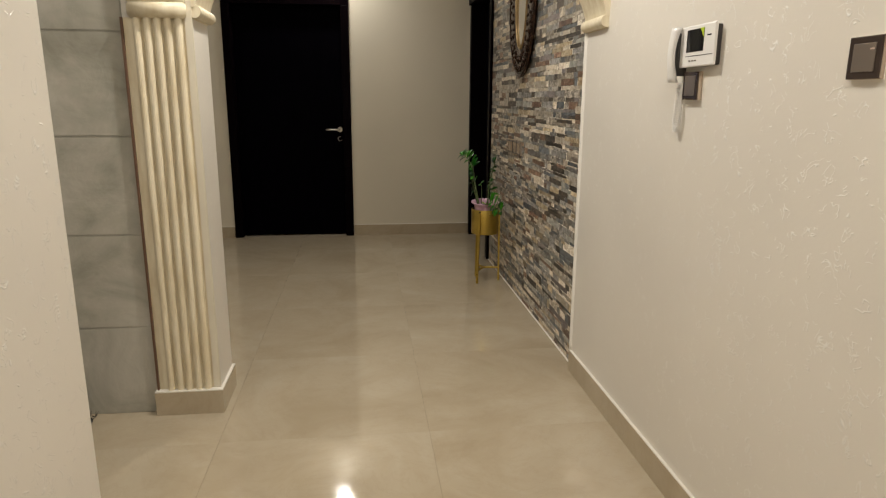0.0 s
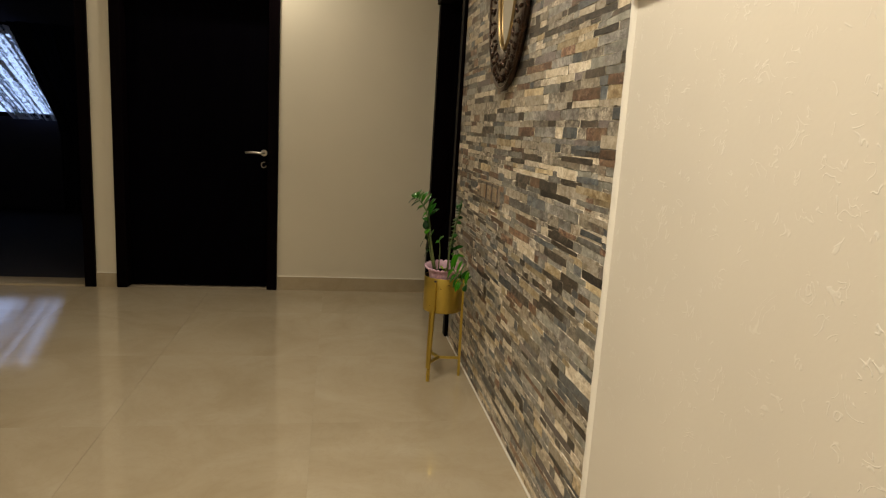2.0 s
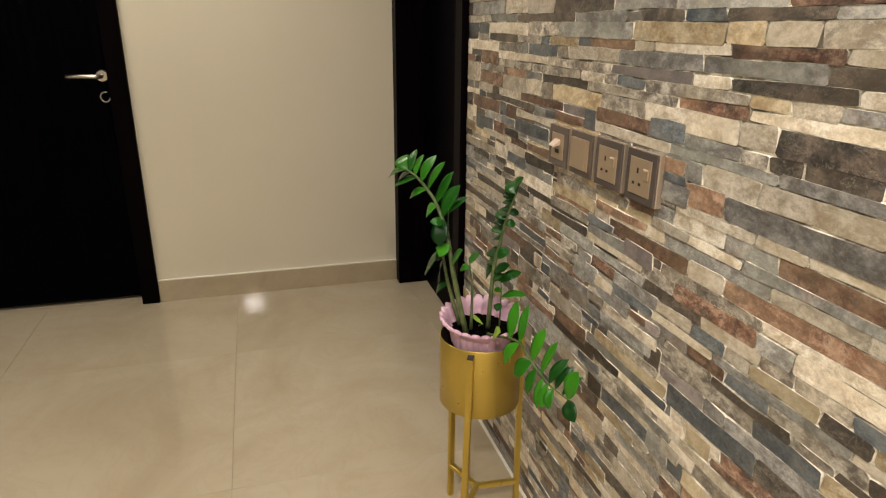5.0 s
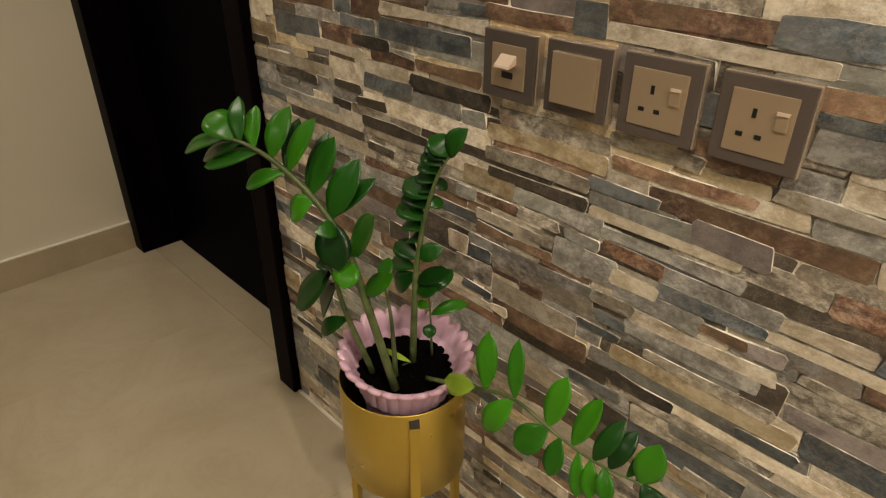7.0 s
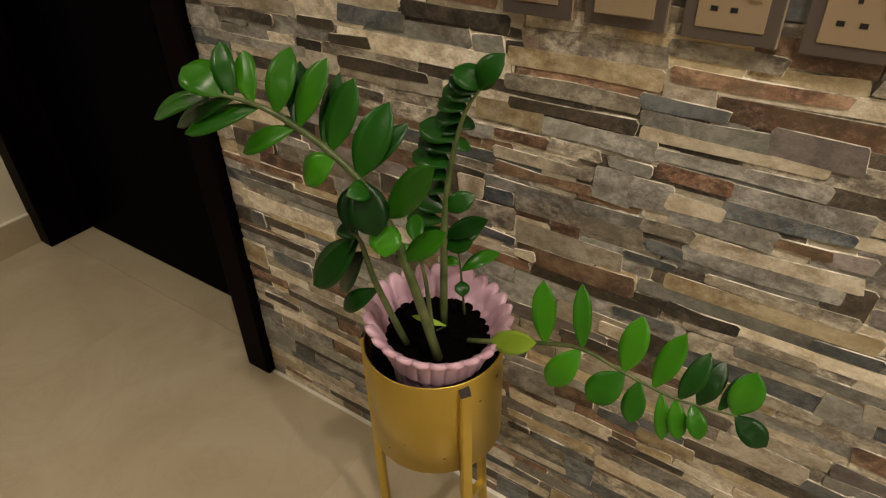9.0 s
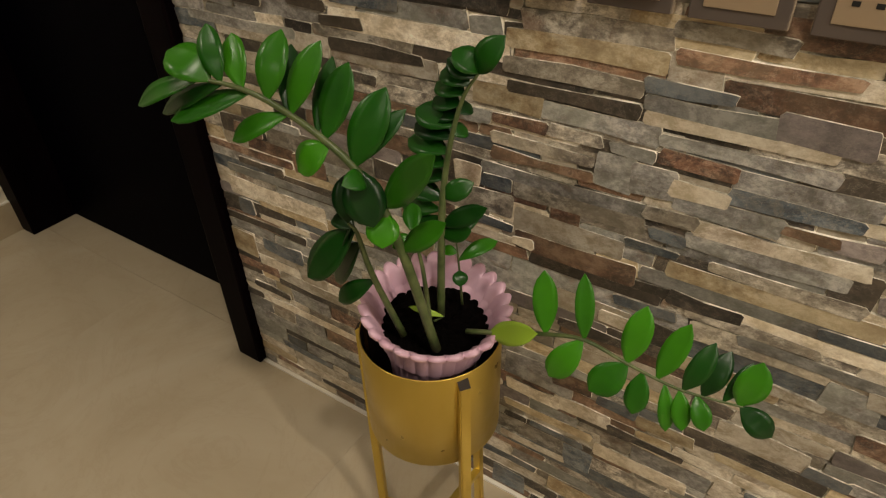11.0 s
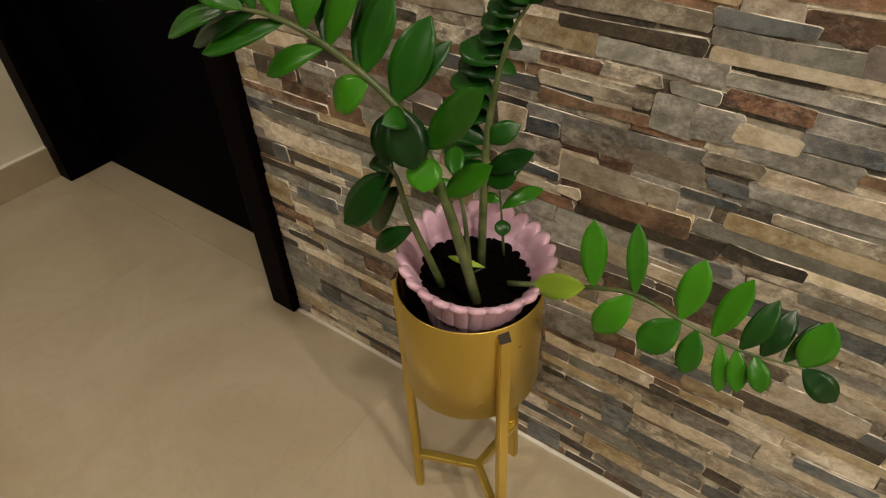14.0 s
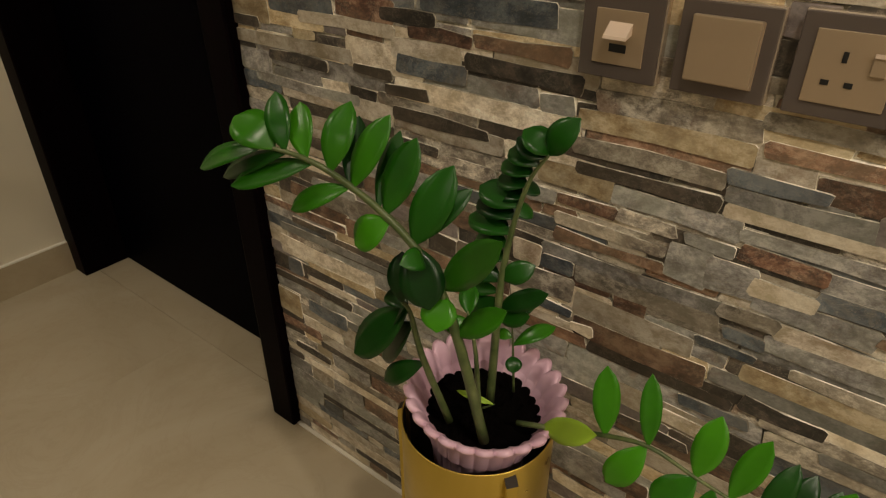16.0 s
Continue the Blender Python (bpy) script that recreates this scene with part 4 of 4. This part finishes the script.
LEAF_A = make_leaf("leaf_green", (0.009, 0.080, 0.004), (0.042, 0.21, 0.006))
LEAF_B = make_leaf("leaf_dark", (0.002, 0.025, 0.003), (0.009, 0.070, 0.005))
LEAF_C = make_leaf("leaf_light", (0.16, 0.32, 0.02), (0.27, 0.42, 0.04))
STEM = material("green_stem", (0.10, 0.15, 0.045), 0.4)
m = STEM
L(m, ramp(m, noise_of(m, where(m), 40, 3), [(0.35, (0.045, 0.075, 0.02)), (0.7, (0.13, 0.16, 0.06))]), shader(m)["Base Color"])

plant = thing("potted_plant", (PX, PY, RIM - 0.034), "glossy green zamioculcas plant growing in the pink pot", "plant")


def leaf(base, tip, width, facing, mat, bend, cup=0.13):
    """A pointed oval blade, cupped about its midrib, 3 wide by 8 long, with thickness."""
    axis = tip - base
    ln = axis.length
    axis.normalize()
    side = axis.cross(facing).normalized()
    up = side.cross(axis).normalized()
    bm = bmesh.new()
    shape = [0.08, 0.44, 0.74, 0.93, 1.0, 0.99, 0.88, 0.60, 0.04]
    layers = []
    for off in (0.0, -0.0006):
        rows = []
        for i, s in enumerate(shape):
            f = i / (len(shape) - 1)
            mid = base + axis * ln * f + up * (bend * math.sin(math.pi * f) - bend * 0.8 * f * f + off)
            hw = width / 2 * s
            rows.append([bm.verts.new(mid + side * hw * k + up * (k * k * hw * cup)) for k in (-1, -0.5, 0, 0.5, 1)])
        layers.append(rows)
    T, U = layers
    n = len(shape)
    for i in range(n - 1):
        for k in range(4):
            bm.faces.new((T[i][k], T[i][k + 1], T[i + 1][k + 1], T[i + 1][k]))
            bm.faces.new((U[i][k + 1], U[i][k], U[i + 1][k], U[i + 1][k + 1]))
        bm.faces.new((T[i][0], T[i + 1][0], U[i + 1][0], U[i][0]))
        bm.faces.new((T[i + 1][4], T[i][4], U[i][4], U[i + 1][4]))
    bmesh.ops.recalc_face_normals(bm, faces=bm.faces)
    return part("leaf", bm, mat, smooth=True)


def frond(points, leaves, facing, mats, radius, label=""):
    pts = [Vector(p) / 1000 for p in points]
    fine = []
    for i in range(len(pts) - 1):
        for k in range(4):
            f = k / 4
            p0, p1, p2, p3 = pts[max(i - 1, 0)], pts[i], pts[i + 1], pts[min(i + 2, len(pts) - 1)]
            fine.append(0.5 * ((2 * p1) + (p2 - p0) * f + (2 * p0 - 5 * p1 + 4 * p2 - p3) * f * f + (3 * p1 - p0 - 3 * p2 + p3) * f ** 3))
    fine.append(pts[-1])
    stem = part("stem", tube(bmesh.new(), fine, radius, 10, radius * 0.3), STEM, smooth=True)
    under(plant, stem)
    rr = random.Random(len(leaves))
    for i, (u, dx, dy, dz, w) in enumerate(leaves):
        k = min(int(u * 4), len(fine) - 2)
        base = fine[k].lerp(fine[k + 1], u * 4 - k)
        tip = base + Vector((dx, dy, dz)) / 1000
        n = (Vector(facing) + Vector((rr.uniform(-0.18, 0.18), rr.uniform(-0.18, 0.18), rr.uniform(-0.15, 0.15)))).normalized()
        ob = leaf(base, tip, w / 1000, n, mats[i] if i in mats else mats["all"], rr.uniform(0.001, 0.008), rr.uniform(0.05, 0.2))
        ob.parent = stem
        ob.matrix_parent_inverse = Matrix.Identity(4)


A_STEM = [(1000, 5895, 545), (972, 5910, 692), (966, 5937, 768), (958, 5961, 806), (952, 6001, 835), (933, 6037, 866), (920, 6069, 879), (914, 6105, 880)]
A_LEAVES = [(6.56, -10, 43, 28, 40), (6.25, 20, 31, 48, 25), (5.62, 25, 32, 43, 27), (4.97, 30, -1, 61, 30), (4.47, 30, -22, 68, 30), (4.53, 40, 22, 53, 23), (3.69, 30, -15, 72, 34), (3.88, 45, 9, 63, 22), (2.88, 30, -23, 77, 37), (2.91, 45, -35, 52, 23), (7.0, -30, 76, -31, 24), (6.19, -15, 98, -47, 21), (5.41, -35, 90, -36, 28), (4.5, -30, 61, -31, 23), (3.56, -20, 34, -30, 35), (2.47, -30, -1, 12, 23), (2.88, -15, -31, -53, 43), (1.84, -25, -84, 94, 35), (1.75, -25, -13, -25, 35), (1.16, 5, -52, 51, 26)]
B_STEM = [(1065, 5931, 535), (1074, 5932, 671), (1084, 5934, 723), (1096, 5930, 781), (1106, 5920, 829), (1108, 5902, 859)]
B_LEAVES = [(5.0, -2, -27, 44, 31), (5.0, -6, 27, 24, 32), (4.75, -4, 33, 17, 30), (4.41, 0, 38, 12, 31), (4.09, 5, 42, 5, 31), (3.78, 5, 40, -1, 30), (3.47, 10, 35, 0, 29), (3.28, 2, 54, 10, 36), (3.0, 8, 57, 5, 34), (2.69, 5, 62, 3, 34), (2.44, 12, 53, -8, 30), (2.16, 16, 41, -13, 28), (1.62, 8, 57, 2, 31), (1.34, 8, 70, -21, 24), (1.19, -8, 42, -41, 31), (1.69, 15, -32, 22, 26), (1.03, 15, -53, 34, 25), (0.91, 5, -39, 17, 24), (3.09, 22, -8, 1, 20), (3.59, 22, -5, 3, 20)]
C_STEM = [(1045, 5879, 547), (1051, 5823, 567), (1056, 5780, 583), (1060, 5732, 595), (1064, 5680, 581), (1072, 5625, 566), (1080, 5578, 565), (1088, 5542, 565)]
C_LEAVES = [(0.59, -15, -67, 43, 30), (2.06, 20, 17, 75, 29), (3.0, 20, 16, 75, 22), (2.97, -25, 28, -56, 34), (3.97, 22, -5, 69, 31), (4.0, -25, 32, -40, 38), (4.59, 22, -17, 73, 27), (4.31, -20, -2, -51, 27), (5.12, 25, -17, 58, 25), (5.53, 25, -13, 52, 25), (6.0, 28, -16, 42, 17), (6.38, 10, -8, 59, 35), (4.75, -20, -17, -53, 18), (5.06, -20, -16, -40, 21), (5.41, -20, -20, -28, 22), (6.41, -8, -39, -18, 29)]
D_STEM = [(1000, 5945, 545), (975, 5964, 652), (965, 5970, 713), (955, 5972, 732)]
D_LEAVES = [(2.22, -25, 63, -76, 45), (2.25, 10, 38, 1, 24), (1.72, 5, 57, -84, 35), (0.91, -20, 49, -41, 25), (3.0, 15, 11, 48, 29), (2.47, 12, 37, -38, 34)]
E_STEM = [(1085, 5910, 548), (1090, 5919, 622), (1090, 5924, 656)]
E_LEAVES = [(0.9, 47, -31, 16, 20), (1.7, 44, -6, 26, 25), (1.8, 2, 19, 12, 26), (0.7, -14, -10, -12, 20), (1.1, -9, 19, 4, 14)]
F_STEM = [(1040, 5925, 546), (1046, 5912, 556)]
F_LEAVES = [(0.9, -15, 45, 8, 9)]
TO_EYE = (-0.62, -0.32, 0.72)
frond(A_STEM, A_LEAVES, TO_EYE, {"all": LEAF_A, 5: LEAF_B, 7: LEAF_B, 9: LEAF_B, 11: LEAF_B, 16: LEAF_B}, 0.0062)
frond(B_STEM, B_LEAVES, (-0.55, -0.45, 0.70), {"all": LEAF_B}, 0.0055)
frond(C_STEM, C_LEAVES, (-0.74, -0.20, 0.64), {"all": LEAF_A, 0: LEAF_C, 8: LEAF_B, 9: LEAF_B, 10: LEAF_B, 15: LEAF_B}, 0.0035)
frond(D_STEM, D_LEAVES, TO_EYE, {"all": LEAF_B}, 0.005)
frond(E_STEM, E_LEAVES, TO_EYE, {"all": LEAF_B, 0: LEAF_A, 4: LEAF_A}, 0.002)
frond(F_STEM, F_LEAVES, TO_EYE, {"all": LEAF_C}, 0.0015)
# two young shoots with bare bases
frond([(1018, 5915, 545), (1022, 5925, 640), (1018, 5935, 700)], [(1.9, 24, 16, 22, 22), (1.7, -20, 18, -6, 20)], TO_EYE, {"all": LEAF_A}, 0.004)
